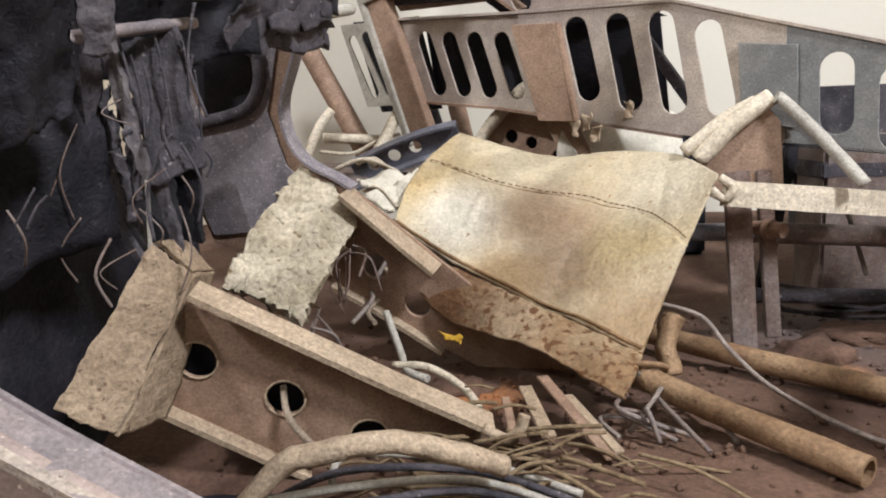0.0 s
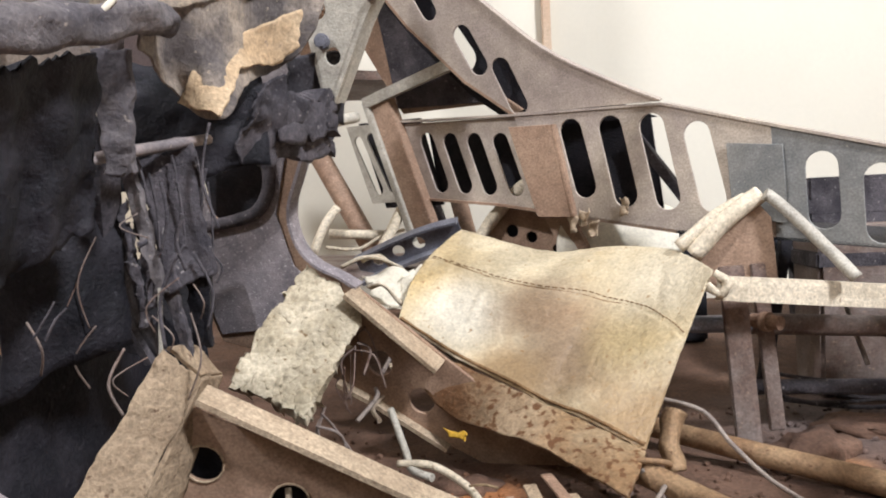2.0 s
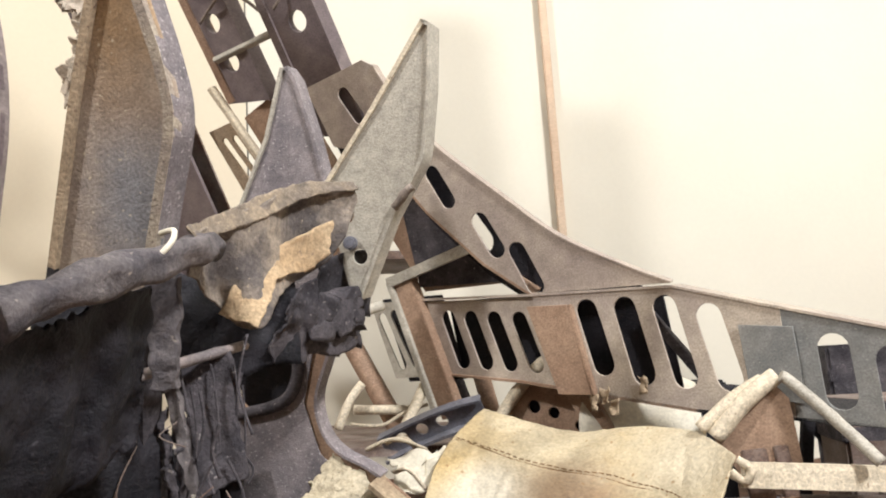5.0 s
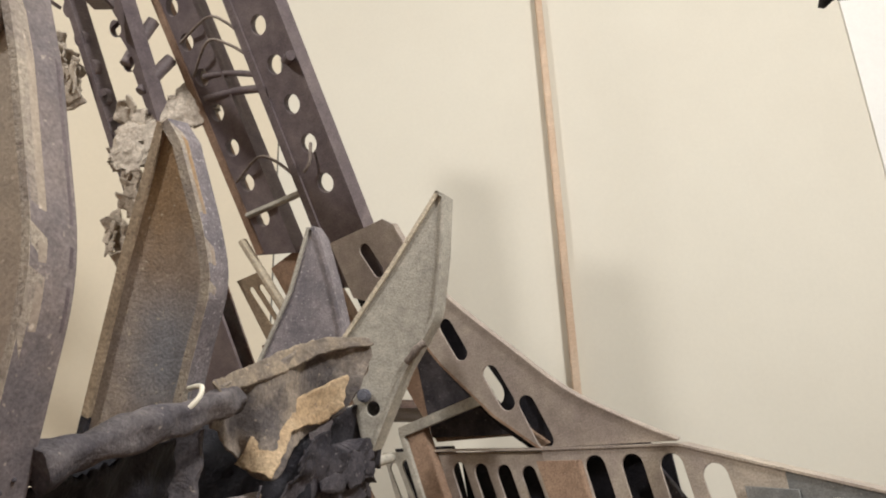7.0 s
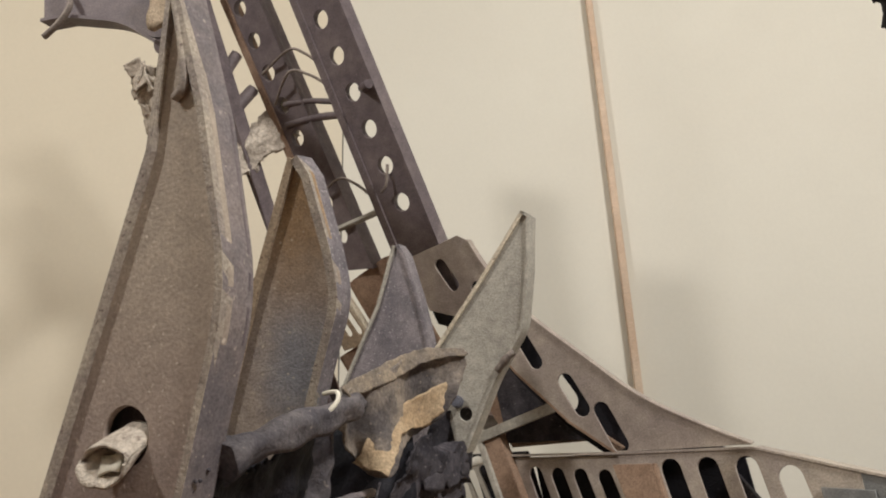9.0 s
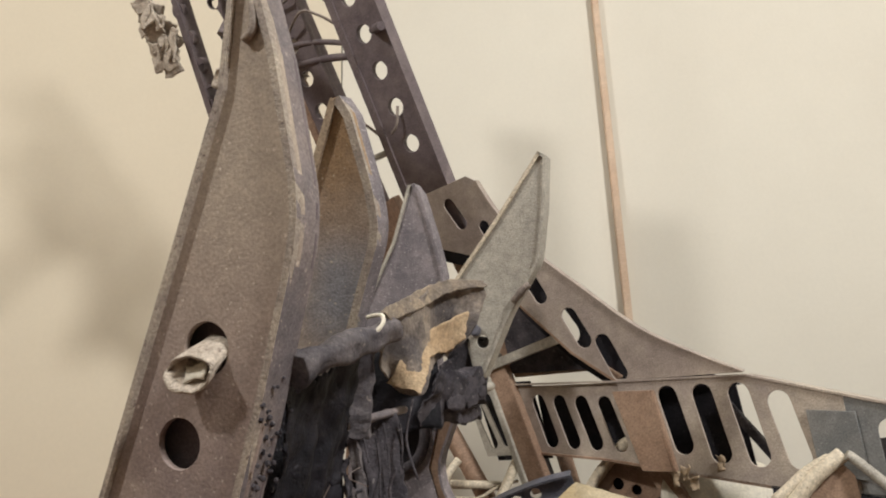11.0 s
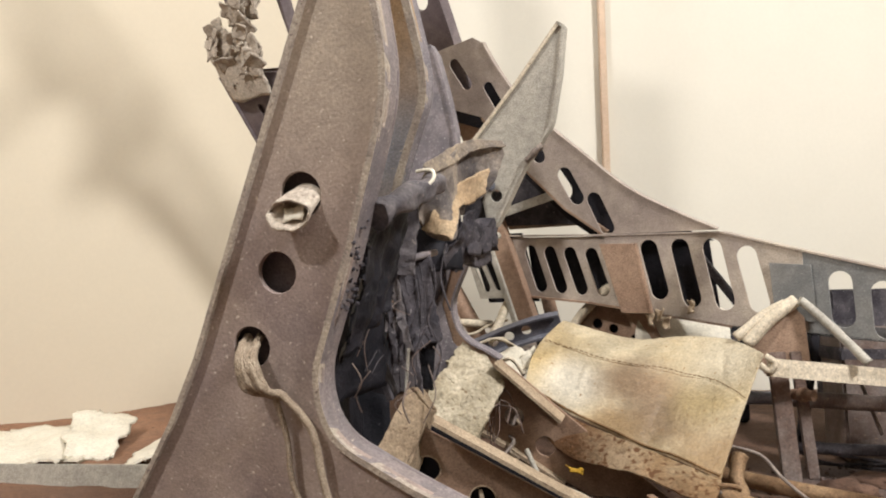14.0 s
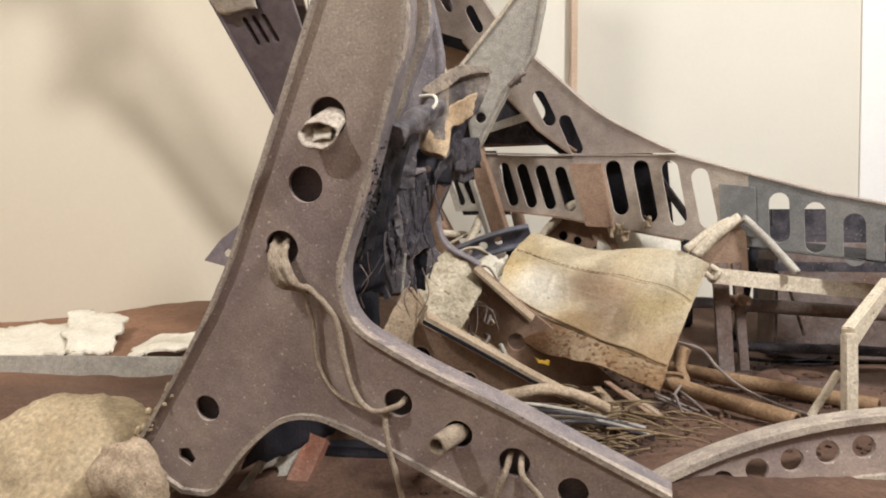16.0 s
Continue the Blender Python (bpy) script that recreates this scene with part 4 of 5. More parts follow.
def flap_face(s, t):
    p = (along(FOLD, s) + Vector((0, 0, -0.001))).lerp(along(HEM, s), t)
    p += Vector((0.2, -0.6, 0.55)) * (0.006 * math.sin(math.pi * t)) + Vector((-0.010, 0.004, 0)) * (1 - s) ** 8 * math.sin(math.pi * t)
    return p + noise.noise_vector(p * 60) * 0.0012 + noise.noise_vector(p * 240) * 0.0005


flap = part("flap", sheet(flap_face, 90, 26, 0.0022, 0.07), PANEL_FLAP, panel, "rust-speckled folded flap")
part("fold_seam", tube([panel_face(0.02 + 0.96 * k / 12, 0.985) + Vector((0, -0.0012, 0.0024)) for k in range(13)], 0.0017, 6, True, 0.5), SEAM, flap, "dark folded seam")
for k in range(46):
    s = 0.02 + 0.95 * k / 46
    t = 0.36 + 0.06 * s + 0.012 * noise.noise((s * 9, 0, 0))
    a, b = panel_face(s, t), panel_face(s + 0.013, t + 0.001)
    part("stitch", tube([a + Vector((0, -0.001, 0.0020)), b + Vector((0, -0.001, 0.0020))], 0.0006, 5, False), SEAM, cloth)
part("upper_seam", tube([panel_face(0.02 + 0.95 * k / 16, 0.375 + 0.06 * k / 16) + Vector((0, -0.0008, 0.0014)) for k in range(17)], 0.0006, 5), SEAM, cloth, "thin raised seam")
knot = sheet(crumpled(quad((-0.050, 0.735, 0.166), (0.010, 0.755, 0.172), (0.012, 0.720, 0.150), (-0.030, 0.690, 0.138)), 0.012, 40, 4), 14, 12, 0.002, 0.25)
solo("torn_cloth", knot, PAPER, "torn pale cloth end twisted beside the panel", "cloth")
for a, b in (((-0.075, 0.73, 0.178), (-0.015, 0.76, 0.172)), ((-0.055, 0.74, 0.182), (-0.02, 0.77, 0.168)), ((-0.04, 0.70, 0.158), (-0.01, 0.70, 0.140))):
    m = tuple((Vector(a) + Vector(b)) / 2 + Vector((0, -0.01, 0.012)))
    solo("torn_strip", tube([a, m, b], 0.004, 6, True, 0.5, 0.5), BONE, "pale torn cloth strip", "strip", "torn strips")

# the plaster slab
SL = [(-0.089, 0.644, 0.184), (-0.036, 0.627, 0.136), (-0.072, 0.555, 0.058), (-0.144, 0.580, 0.086)]


def slab_face(s, t):
    p = quad(SL[0], SL[1], SL[2], SL[3])(s, t)
    return p + Vector((0.2, -0.5, 0.8)) * (0.0036 * noise.noise(p * 45) + 0.0018 * noise.noise(p * 120) + 0.0022 * max(0.0, noise.noise(p * 150 + Vector((7, 0, 0))) - 0.12) - 0.0022 * max(0.0, noise.noise(p * 120 + Vector((0, 9, 0))) - 0.38)) + Vector((0, 0, 0.004)) * math.sin(math.pi * s)


solo("plaster_slab", sheet(slab_face, 80, 120, 0.010, 0.05), PLASTER, "thick crusted plaster slab with pitted surface, leaning on the beams", "slab")
frays = thing("slab_frays", "loose grey threads hanging from the slab's torn edge", "threads", kind="stuff")
bm = bmesh.new()
rng = random.Random(4)
for k in range(15):
    f = rng.random()
    a = Vector(SL[1]).lerp(Vector(SL[2]), f) + Vector((0.002, 0.004, -0.006))
    b = a + Vector((rng.uniform(-0.01, 0.03), rng.uniform(-0.02, 0.03), rng.uniform(-0.05, -0.015)))
    m = (a + b) / 2 + Vector((rng.uniform(-0.01, 0.01), rng.uniform(-0.01, 0.01), rng.uniform(-0.01, 0.012)))
    tube([a, m, b], rng.uniform(0.0005, 0.0013), 5, bm=bm)
part("threads", bm, RUST_TUBE, frays)

# ---- purple perforated strip and tubes under the girder ----
PS = leaning((-0.082, 0.845, 0.1786), -0.1, -0.5)
strip_ob = thing("perforated_strip", "slate-violet curved strip with round lightening holes", "strip", PS)
arc = [(0.13 * k / 10, 0.046 * math.sin(1.25 * k / 10) / math.sin(1.25)) for k in range(11)]
lower = [(x + 0.006, y - 0.026) for x, y in arc]
part("web", plate([Vector(p) for p in arc] + [Vector(p) for p in lower[::-1]], [ring2((arc[k][0] + lower[k][0]) / 2, (arc[k][1] + lower[k][1]) / 2, 0.0075, 16) for k in (2, 4, 6)], 0.002), STEEL, strip_ob)
part("upper_rim", strip(arc, 0.003, -0.006, 0.008), STEEL, strip_ob)
part("lower_rim", strip(lower, -0.004, -0.006, 0.012), STEEL, strip_ob)


def simple_tube(name, points, r, material, label, category, group="", rough=0.0, hollow=False, smooth=True):
    return solo(name, tube(points, r, 12, smooth, rough, hollow=hollow), material, label, category, group)


simple_tube("bent_tube", [(-0.066, 0.859, 0.1685), (-0.046, 0.879, 0.2035), (-0.03, 0.904, 0.2385)], 0.007, BONE, "cream bent tube leaning on the post", "tube", "cream tubes")
simple_tube("bent_tube", [(-0.146, 0.899, 0.1885), (-0.131, 0.909, 0.2235), (-0.116, 0.919, 0.2445)], 0.006, BONE, "cream bent tube leaning on the post", "tube", "cream tubes")
simple_tube("cross_tube", [(-0.131, 0.929, 0.2105), (-0.056, 0.939, 0.2055)], 0.0065, BONE, "cream straight tube lying behind the strip", "tube", "cream tubes")
simple_tube("loose_wire", [(-0.13, 0.90, 0.194), (-0.09, 0.905, 0.190), (-0.06, 0.91, 0.204), (-0.03, 0.92, 0.212)], 0.0022, BONE, "thin cream wire in a loose bend", "wire")
simple_tube("back_strut", [(-0.156, 0.979, 0.3285), (-0.086, 0.959, 0.1985), (-0.056, 0.954, 0.1385)], 0.014, GIRDER_BROWN, "brown strut standing behind the strip", "strut", "brown struts")
simple_tube("back_strut", [(0.004, 0.969, 0.2485), (0.044, 0.954, 0.1185)], 0.010, CHAR, "dark strut standing behind the strip", "strut", "brown struts")
simple_tube("back_strut", [(0.039, 0.989, 0.2485), (0.064, 0.969, 0.1385)], 0.012, GIRDER_BROWN, "brown strut standing behind the strip", "strut", "brown struts")

solo("rear_bulkhead", bar((-0.2477, 1.03, 0.167), (0.1123, 1.03, 0.157), 0.36, 0.012, (-0.0077, 0.0, 0.997), 0.002, 0.003), RUST_TUBE, "dark brown board closing the back under the girder", "board")

solo("rear_partition", bar((-0.150, 1.045, 0.425), (0.02, 1.045, 0.415), 0.19, 0.012, (0, 0, 1), 0.002, 0.003), RUST_TUBE, "dark brown board standing behind the tie bar", "board")

# bracket between girder and panel
BR = leaning((0.1457, 0.834, 0.2626), -0.5, -0.1)
bracket = thing("holed_bracket", "brown holed bracket with a cream bent tube over it", "bracket", BR)
part("web", plate([Vector(p) for p in ((-0.03, 0.0), (0.0, 0.004), (0.018, -0.02), (0.04, -0.10), (-0.10, -0.085), (-0.065, -0.03))], [ring2(-0.045, -0.058, 0.008), ring2(-0.020, -0.066, 0.007), ring2(0.012, -0.082, 0.007)], 0.004), GIRDER_BROWN, bracket)
part("bent_tube", tube([(0.002, 0.0, 0.006), (-0.02, -0.004, 0.008), (-0.045, -0.022, 0.010), (-0.075, -0.055, 0.014), (-0.092, -0.082, 0.018)], 0.0075, 10, True, 0.25), BONE, bracket, "cream bent tube")
# black plate added so that the bracket's holes look shaded
part("rear_plate", plate([Vector(p) for p in ((-0.028, -0.004), (0.0, 0.0), (0.016, -0.02), (0.036, -0.10), (-0.095, -0.085), (-0.062, -0.032))], (), 0.003), BLACK, bracket, "dark rear plate that keeps the holes dark", Matrix.Translation((0, 0, -0.012)))
part("side_plate", bar((0.0, 0.0, 0.006), (0.045, -0.10, 0.006), 0.030, 0.010, (0, 0, 1), 0.001, 0.0012), GIRDER_BROWN, bracket)
backcloth = sheet(crumpled(quad((0.17, 0.83, 0.235), (0.30, 0.86, 0.225), (0.30, 0.80, 0.130), (0.15, 0.79, 0.140)), 0.010, 16, 2), 14, 10, 0.002, 0.1)
solo("pale_board", backcloth, PAPER, "pale curved board behind the panel", "board")

# ---- right-hand frame of tubes ----
tent = thing("tube_tripod", "cream tube tripod tied over a brown gusset plate", "tripod")
part("tube", tube([(0.268, 0.660, 0.179), (0.297, 0.655, 0.211), (0.327, 0.655, 0.232)], 0.0082, 12, True, 0.15), BONE, tent)
part("tube", tube([(0.256, 0.664, 0.187), (0.288, 0.660, 0.213), (0.316, 0.660, 0.229)], 0.0062, 12, True, 0.15), BONE, tent)
part("tube", tube([(0.328, 0.645, 0.232), (0.336, 0.643, 0.226), (0.360, 0.624, 0.195), (0.386, 0.604, 0.158)], 0.0054, 12, True, 0.1), STRIP_GREY, tent)
part("gusset_plate", plate([Vector(p) for p in ((-0.055, -0.045), (-0.02, -0.008), (0.004, 0.0), (0.016, -0.015), (0.022, -0.085), (-0.032, -0.085))], (), 0.004), GIRDER_BROWN, tent, "brown gusset plate", leaning((0.320, 0.655, 0.226), -0.2, -0.05))
part("tie", tube([(0.268, 0.596, 0.168), (0.277, 0.592, 0.160), (0.272, 0.594, 0.150), (0.262, 0.598, 0.158)], 0.0038, 8, True, 0.6), BONE, tent)
rail = bar((0.272, 0.600, 0.1545), (0.60, 0.670, 0.120), 0.007, 0.0210, (0, 0, 1), 0.002, 0.0010)
solo("rail_strip", rail, BONE, "cream flat rail strip tied to the tripod", "strip")
post = thing("holed_post", "dark brown split post with holes", "post")
part("leaf", bar((0.2942, 0.638, 0.1698), (0.3042, 0.632, 0.0098), 0.022, 0.006, (0.0022, 0.998, -0.0002), 0.001), RUST_TUBE, post)
part("leaf", bar((0.3242, 0.658, 0.1698), (0.3382, 0.658, 0.0158), 0.014, 0.006, (0.0022, 0.998, -0.0002), 0.001), RUST_TUBE, post)
part("boss", tube([(0.3242, 0.648, 0.1178), (0.3282, 0.642, 0.1178)], 0.009, 12, False, hollow=True), GIRDER_BROWN, post)
simple_tube("steel_tube", [(0.218, 0.698, 0.1105), (0.338, 0.71, 0.1065)], 0.0085, STEEL, "blue-grey steel tube through the post", "tube", "dark tubes", smooth=False)
simple_tube("rusty_tube", [(0.333, 0.71, 0.1065), (0.603, 0.743, 0.0865)], 0.0105, RUST_TUBE, "rusty tube running from the post", "tube", "dark tubes", smooth=False)
simple_tube("lower_tube", [(0.318, 0.698, 0.0465), (0.603, 0.738, 0.0305)], 0.0075, CHAR, "dark lower tube running from the post", "tube", "dark tubes", smooth=False)
simple_tube("thin_rod", [(0.443, 0.758, 0.1255), (0.458, 0.738, 0.0555)], 0.0025, WIRE, "thin upright grey rod", "rod")
for k in range(4):
    c = Vector((0.455, 0.80, 0.020 + 0.004 * k))
    pts2 = [c + Vector((0.075 * math.cos(a), 0.05 * math.sin(a), 0.02 * math.sin(a * 0.5 + k))) for a in [3.2 + 0.35 * i + 0.1 * k for i in range(11)]]
    solo("cable_loop", tube(pts2, 0.0024, 6), CHAR, "dark looped cable on the sand", "cable", "cable loops")
arch = [(0.345 + 0.14 * math.cos(a), 0.95, 0.105 + 0.10 * math.sin(a)) for a in [math.pi * (0.02 + 0.96 * i / 20) for i in range(21)]]
solo("black_hoop", tube(arch, 0.010, 10, False), BLACK, "black curved hoop standing behind the girder", "hoop")
solo("dark_brace", bar((0.405, 0.80, 0.19), (0.375, 0.80, 0.02), 0.012, 0.012), BLACK, "black upright metal brace", "brace")


def crate(name, c, size, yaw, material, label):
    ob = thing(name, label, "box", pose(*c, 0, 0, yaw))
    part("body", block(size, 0.004), material, ob)
    b = block((size[0] * 1.01, size[1] * 1.01, size[2] * 0.10), 0.002)
    bmesh.ops.translate(b, vec=(0, 0, size[2] * 0.3), verts=b.verts)
    part("band", b, CHAR, ob)
    return ob


crate("dark_case", (0.64, 1.02, 0.155), (0.26, 0.12, 0.20), -8, CHAR, "dark grey banded case standing behind the girder")
crate("brown_case", (0.70, 0.84, 0.10), (0.50, 0.10, 0.19), -6, RUST_TUBE, "dark brown case standing behind the tubes")
crate("dark_case", (0.31, 1.10, 0.12), (0.16, 0.08, 0.19), 6, BLACK, "black case standing behind the slots")

# floor pipes and their wires
simple_tube("floor_pipe", [(0.181, 0.528, 0.0305), (0.228, 0.473, 0.0205), (0.293, 0.393, 0.0125)], 0.0095, PIPE_TAN, "orange-tan pipe lying on the sand", "pipe", "floor pipes", 0.08, True)
simple_tube("floor_pipe", [(0.218, 0.663, 0.0225), (0.303, 0.583, 0.0165), (0.423, 0.473, 0.0105)], 0.0095, PIPE_TAN, "orange-tan pipe lying on the sand", "pipe", "floor pipes", 0.08, True)
simple_tube("pipe_upright", [(0.225, 0.565, 0.061), (0.218, 0.555, 0.041), (0.220, 0.545, 0.019)], 0.0085, PIPE_TAN, "orange-tan crusted upright pipe under the panel", "pipe", "floor pipes", 0.4)
simple_tube("pipe_lashing", [(0.181, 0.518, 0.0365), (0.193, 0.508, 0.0405), (0.208, 0.513, 0.0355), (0.199, 0.528, 0.0205), (0.183, 0.528, 0.0185)], 0.0022, PIPE_TAN, "brown wire lashing round the pipe end", "wire")
simple_tube("loose_wire", [(0.212, 0.575, 0.070), (0.245, 0.560, 0.062), (0.262, 0.540, 0.040), (0.285, 0.500, 0.020), (0.330, 0.440, 0.008), (0.40, 0.40, 0.006)], 0.0018, WIRE, "thin grey wire trailing over the pipes", "wire")
rng = random.Random(11)
for k in range(9):
    a = Vector((rng.uniform(0.175, 0.225), rng.uniform(0.47, 0.53), rng.uniform(0.008, 0.02)))
    b = a + Vector((rng.uniform(-0.03, 0.03), rng.uniform(-0.05, 0.0), rng.uniform(0.0, 0.02)))
    c = b + Vector((rng.uniform(-0.04, 0.05), rng.uniform(-0.04, 0.01), -b.z + 0.006))
    solo("wire_scrap", tube([a, b, c], 0.0018, 6), RUST_TUBE if k % 2 else WIRE, "thin curled wire scrap on the sand", "wire", "wire scraps")

# flat laths, straw and litter beside the beam
for k, (a, b, w) in enumerate((((0.105, 0.52, 0.020), (0.118, 0.455, 0.008), 0.010), ((0.118, 0.525, 0.026), (0.155, 0.425, 0.006), 0.009), ((0.135, 0.50, 0.020), (0.16, 0.43, 0.008), 0.007), ((0.09, 0.51, 0.015), (0.095, 0.45, 0.007), 0.006))):
    solo("lath", bar(a, b, w, 0.002, (0, 0, 1), 0.0004), GIRDER_BROWN if k % 2 else TAN, "thin brown lath lying on the sand", "lath", "laths")
straw = thing("straw_litter", "dry straw and wire litter between the beams", "litter", kind="stuff")
bm = bmesh.new()
for k in range(150):
    x, y = rng.gauss(0.07, 0.05), rng.gauss(0.385, 0.045)
    z = ground_height(x, y) + rng.uniform(0.0, 0.022)
    a = rng.uniform(-0.9, 0.6)
    d = Vector((math.cos(a), math.sin(a) , rng.uniform(-0.25, 0.25))) * rng.uniform(0.01, 0.035)
    c = Vector((x, y, z))
    tube([c - d, c + Vector((0, 0, rng.uniform(0, 0.006))), c + d], rng.uniform(0.0006, 0.0017), 5, bm=bm)
part("straws", bm, STRAW, straw)
pebbles = thing("gravel", "small sand lumps and rust crumbs strewn about", "gravel", kind="stuff")
bm = bmesh.new()
for k in range(750):
    x, y = rng.uniform(-0.12, 0.5), rng.uniform(0.30, 0.80)
    r = rng.uniform(0.0008, 0.0035)
    v0 = len(bm.verts)
    made = bmesh.ops.create_icosphere(bm, subdivisions=1, radius=r, matrix=Matrix.Translation((x, y, ground_height(x, y) + r * 0.4)))
    for v in made["verts"]:
        v.co += noise.noise_vector(v.co * 500) * r * 0.5
part("lumps", bm, SAND, pebbles)
for k, (x, y, sx, sy, sz) in enumerate(((0.05, 0.56, 0.03, 0.02, 0.010), (0.36, 0.63, 0.05, 0.03, 0.018), (0.12, 0.42, 0.035, 0.02, 0.010), (0.02, 0.52, 0.03, 0.03, 0.012), (0.45, 0.70, 0.06, 0.04, 0.015))):
    solo("sand_mound", lump((sx, sy, sz), 2.2, 0.5, k * 3.1, 3), SAND, "small mound of rusty red sand", "sand", "sand mounds", m=pose(x, y, ground_height(x, y), 0, 0, k * 40))
solo("yellow_scrap", sheet(crumpled(quad((0.037, 0.602, 0.040), (0.057, 0.594, 0.038), (0.055, 0.592, 0.033), (0.041, 0.598, 0.035)), 0.004, 120), 8, 5, 0.001, 0.2), YELLOW, "bright yellow foil scrap under the flap", "scrap")
for k, pts2 in enumerate((((-0.01, 0.60, 0.060), (0.005, 0.575, 0.030), (0.012, 0.555, 0.022), (0.03, 0.54, 0.02)), ((0.0, 0.56, 0.025), (0.03, 0.55, 0.026), (0.06, 0.52, 0.018), (0.075, 0.48, 0.010)), ((-0.02, 0.68, 0.090), (-0.03, 0.65, 0.070), (-0.025, 0.62, 0.066), (-0.04, 0.60, 0.05)), ((-0.02, 0.675, 0.085), (-0.012, 0.66, 0.070), (-0.03, 0.63, 0.055), (-0.02, 0.60, 0.05)))):
    solo("cable", tube(pts2, 0.0032 if k < 2 else 0.0022, 8), (STRIP_GREY, BONE, WIRE, CORD)[k], "thin bent cable among the beams", "cable", "cables in the wreck")
rope = tube([(-0.0685, 0.337, -0.0016), (-0.0425, 0.332, 0.0294), (-0.0245, 0.332, 0.0474), (-0.0075, 0.332, 0.0524), (0.0155, 0.335, 0.0564), (0.0375, 0.342, 0.0534), (0.0615, 0.347, 0.0454), (0.0865, 0.362, 0.0314)], 0.0062, 10, True, 0.15)
solo("thick_cable", rope, TAN, "thick tan hose curving over the sand", "hose")
part("curled_end", tube([(0.190, -0.101, 0.018), (0.204, -0.108, 0.020), (0.213, -0.103, 0.020), (0.217, -0.092, 0.018)], 0.004, 8, True, 0.1, 0.6), TAN, beam, "curled flange end")
for k in range(4):
    y = 0.33 + 0.012 * k
    solo("thin_cable", tube([(-0.10 + 0.03 * k, y, 0.015), (0.0, y + 0.01, 0.020 + 0.004 * k), (0.07, y + 0.03, 0.018), (0.13, y + 0.01, 0.008)], 0.0024, 6), STRIP_GREY if k % 2 else CHAR, "thin grey cable lying over the sand", "cable", "cables on the sand")
solo("beam_cord", tube([world_of(BEAM, p) for p in ((0.058, -0.078, -0.006), (0.063, -0.092, 0.010), (0.078, -0.112, 0.014), (0.096, -0.124, 0.018))], 0.0024, 8), CORD, "flax cord coming out of the beam's hole", "cord")

# ---- cords, tube ends and scrap on the front frame ----


def on_front(*pts2):
    return [world_of(FRONT, p) for p in pts2]


bundle = thing("cord_bundle", "frayed flax cord bundle pulled through the frame's hole", "cord")
for k in range(7):
    o = 0.0022 * (k - 3)
    part("strand", tube(on_front((-0.030 + o * 0.8, -0.004 + abs(o), -0.010), (-0.026 + o, -0.010, 0.010), (-0.018 + o * 1.3, -0.024 - abs(o), 0.014 + 0.001 * (k % 3)), (-0.009 + o * 0.9, -0.036, 0.010), (0.0 + o * 0.3, -0.040, 0.006)), 0.0030, 7, True, 0.5), CORD, bundle)
part("long_cord", tube(on_front((-0.002, -0.036, 0.008), (0.012, -0.050, 0.007), (0.022, -0.068, 0.006), (0.026, -0.10, 0.006), (0.034, -0.132, 0.006), (0.050, -0.147, 0.007), (0.072, -0.141, 0.006), (0.076, -0.139, -0.008)), 0.0028, 8, True, 0.2), CORD, bundle)
part("short_cord", tube(on_front((-0.006, -0.040, 0.008), (-0.001, -0.070, 0.005), (0.000, -0.105, 0.005), (0.012, -0.130, 0.005), (0.030, -0.141, 0.006), (0.045, -0.146, 0.006)), 0.0022, 8, True, 0.2), CORD, bundle)
part("hanging_cord", tube(on_front((0.060, -0.146, 0.004), (0.062, -0.175, 0.008), (0.070, -0.215, 0.008), (0.076, -0.27, 0.004)), 0.0026, 8, True, 0.2), CORD, bundle)
solo("stub_pipe", tube(on_front((0.128, -0.166, -0.020), (0.112, -0.165, 0.026)), 0.0088, 14, False, hollow=True), CORD, "short tan pipe stub sticking out of a frame hole", "pipe")
loopc = thing("looped_cord", "flax cord looped through a frame hole", "cord")
part("cord", tube(on_front((0.168, -0.182, -0.010), (0.166, -0.192, 0.008), (0.158, -0.215, 0.010), (0.154, -0.250, 0.006)), 0.0028, 8), CORD, loopc)
part("cord", tube(on_front((0.178, -0.182, -0.010), (0.180, -0.194, 0.008), (0.196, -0.214, 0.010), (0.200, -0.245, 0.006)), 0.0028, 8), CORD, loopc)
nozzle = thing("paper_nozzle", "crumpled cream paper tube stuck out of the frame's top hole", "scrap")


def nozzle_face(s, t):
    a = 2 * math.pi * s
    r = 0.0115 + 0.004 * t + 0.0022 * noise.noise((math.cos(a) * 2, math.sin(a) * 2, t * 2))
    p = Vector((0.028 - 0.006 * t + r * 1.12 * math.cos(a), 0.106 - 0.014 * t + r * 0.72 * math.sin(a), -0.006 + 0.019 * t + 0.003 * noise.noise((a, t, 1))))
    return FRONT @ p


spout = part("tube", sheet(nozzle_face, 28, 8, 0.0014), CLAY, nozzle)
fold = sheet(crumpled(quad(*on_front((0.014, 0.098, 0.004), (0.034, 0.100, 0.003), (0.032, 0.088, 0.010), (0.016, 0.086, 0.010))), 0.003, 90, 1), 8, 6, 0.001)
part("inner_fold", fold, PAPER, spout)
grit = thing("edge_crust", "grey crust of grit along the frame's foot", "crust", kind="stuff")
bm = bmesh.new()
for k in range(70):
    f = rng.random() ** 2
    u, v = -0.212 + 0.05 * f + rng.gauss(0, 0.003), -0.212 + 0.068 * f + rng.gauss(0, 0.003)
    r = rng.uniform(0.0015, 0.0045)
    bmesh.ops.create_icosphere(bm, subdivisions=1, radius=r, matrix=Matrix.Translation(FRONT @ Vector((u, v, rng.uniform(-0.012, 0.004)))))
part("grains", bm, ROCK, grit)

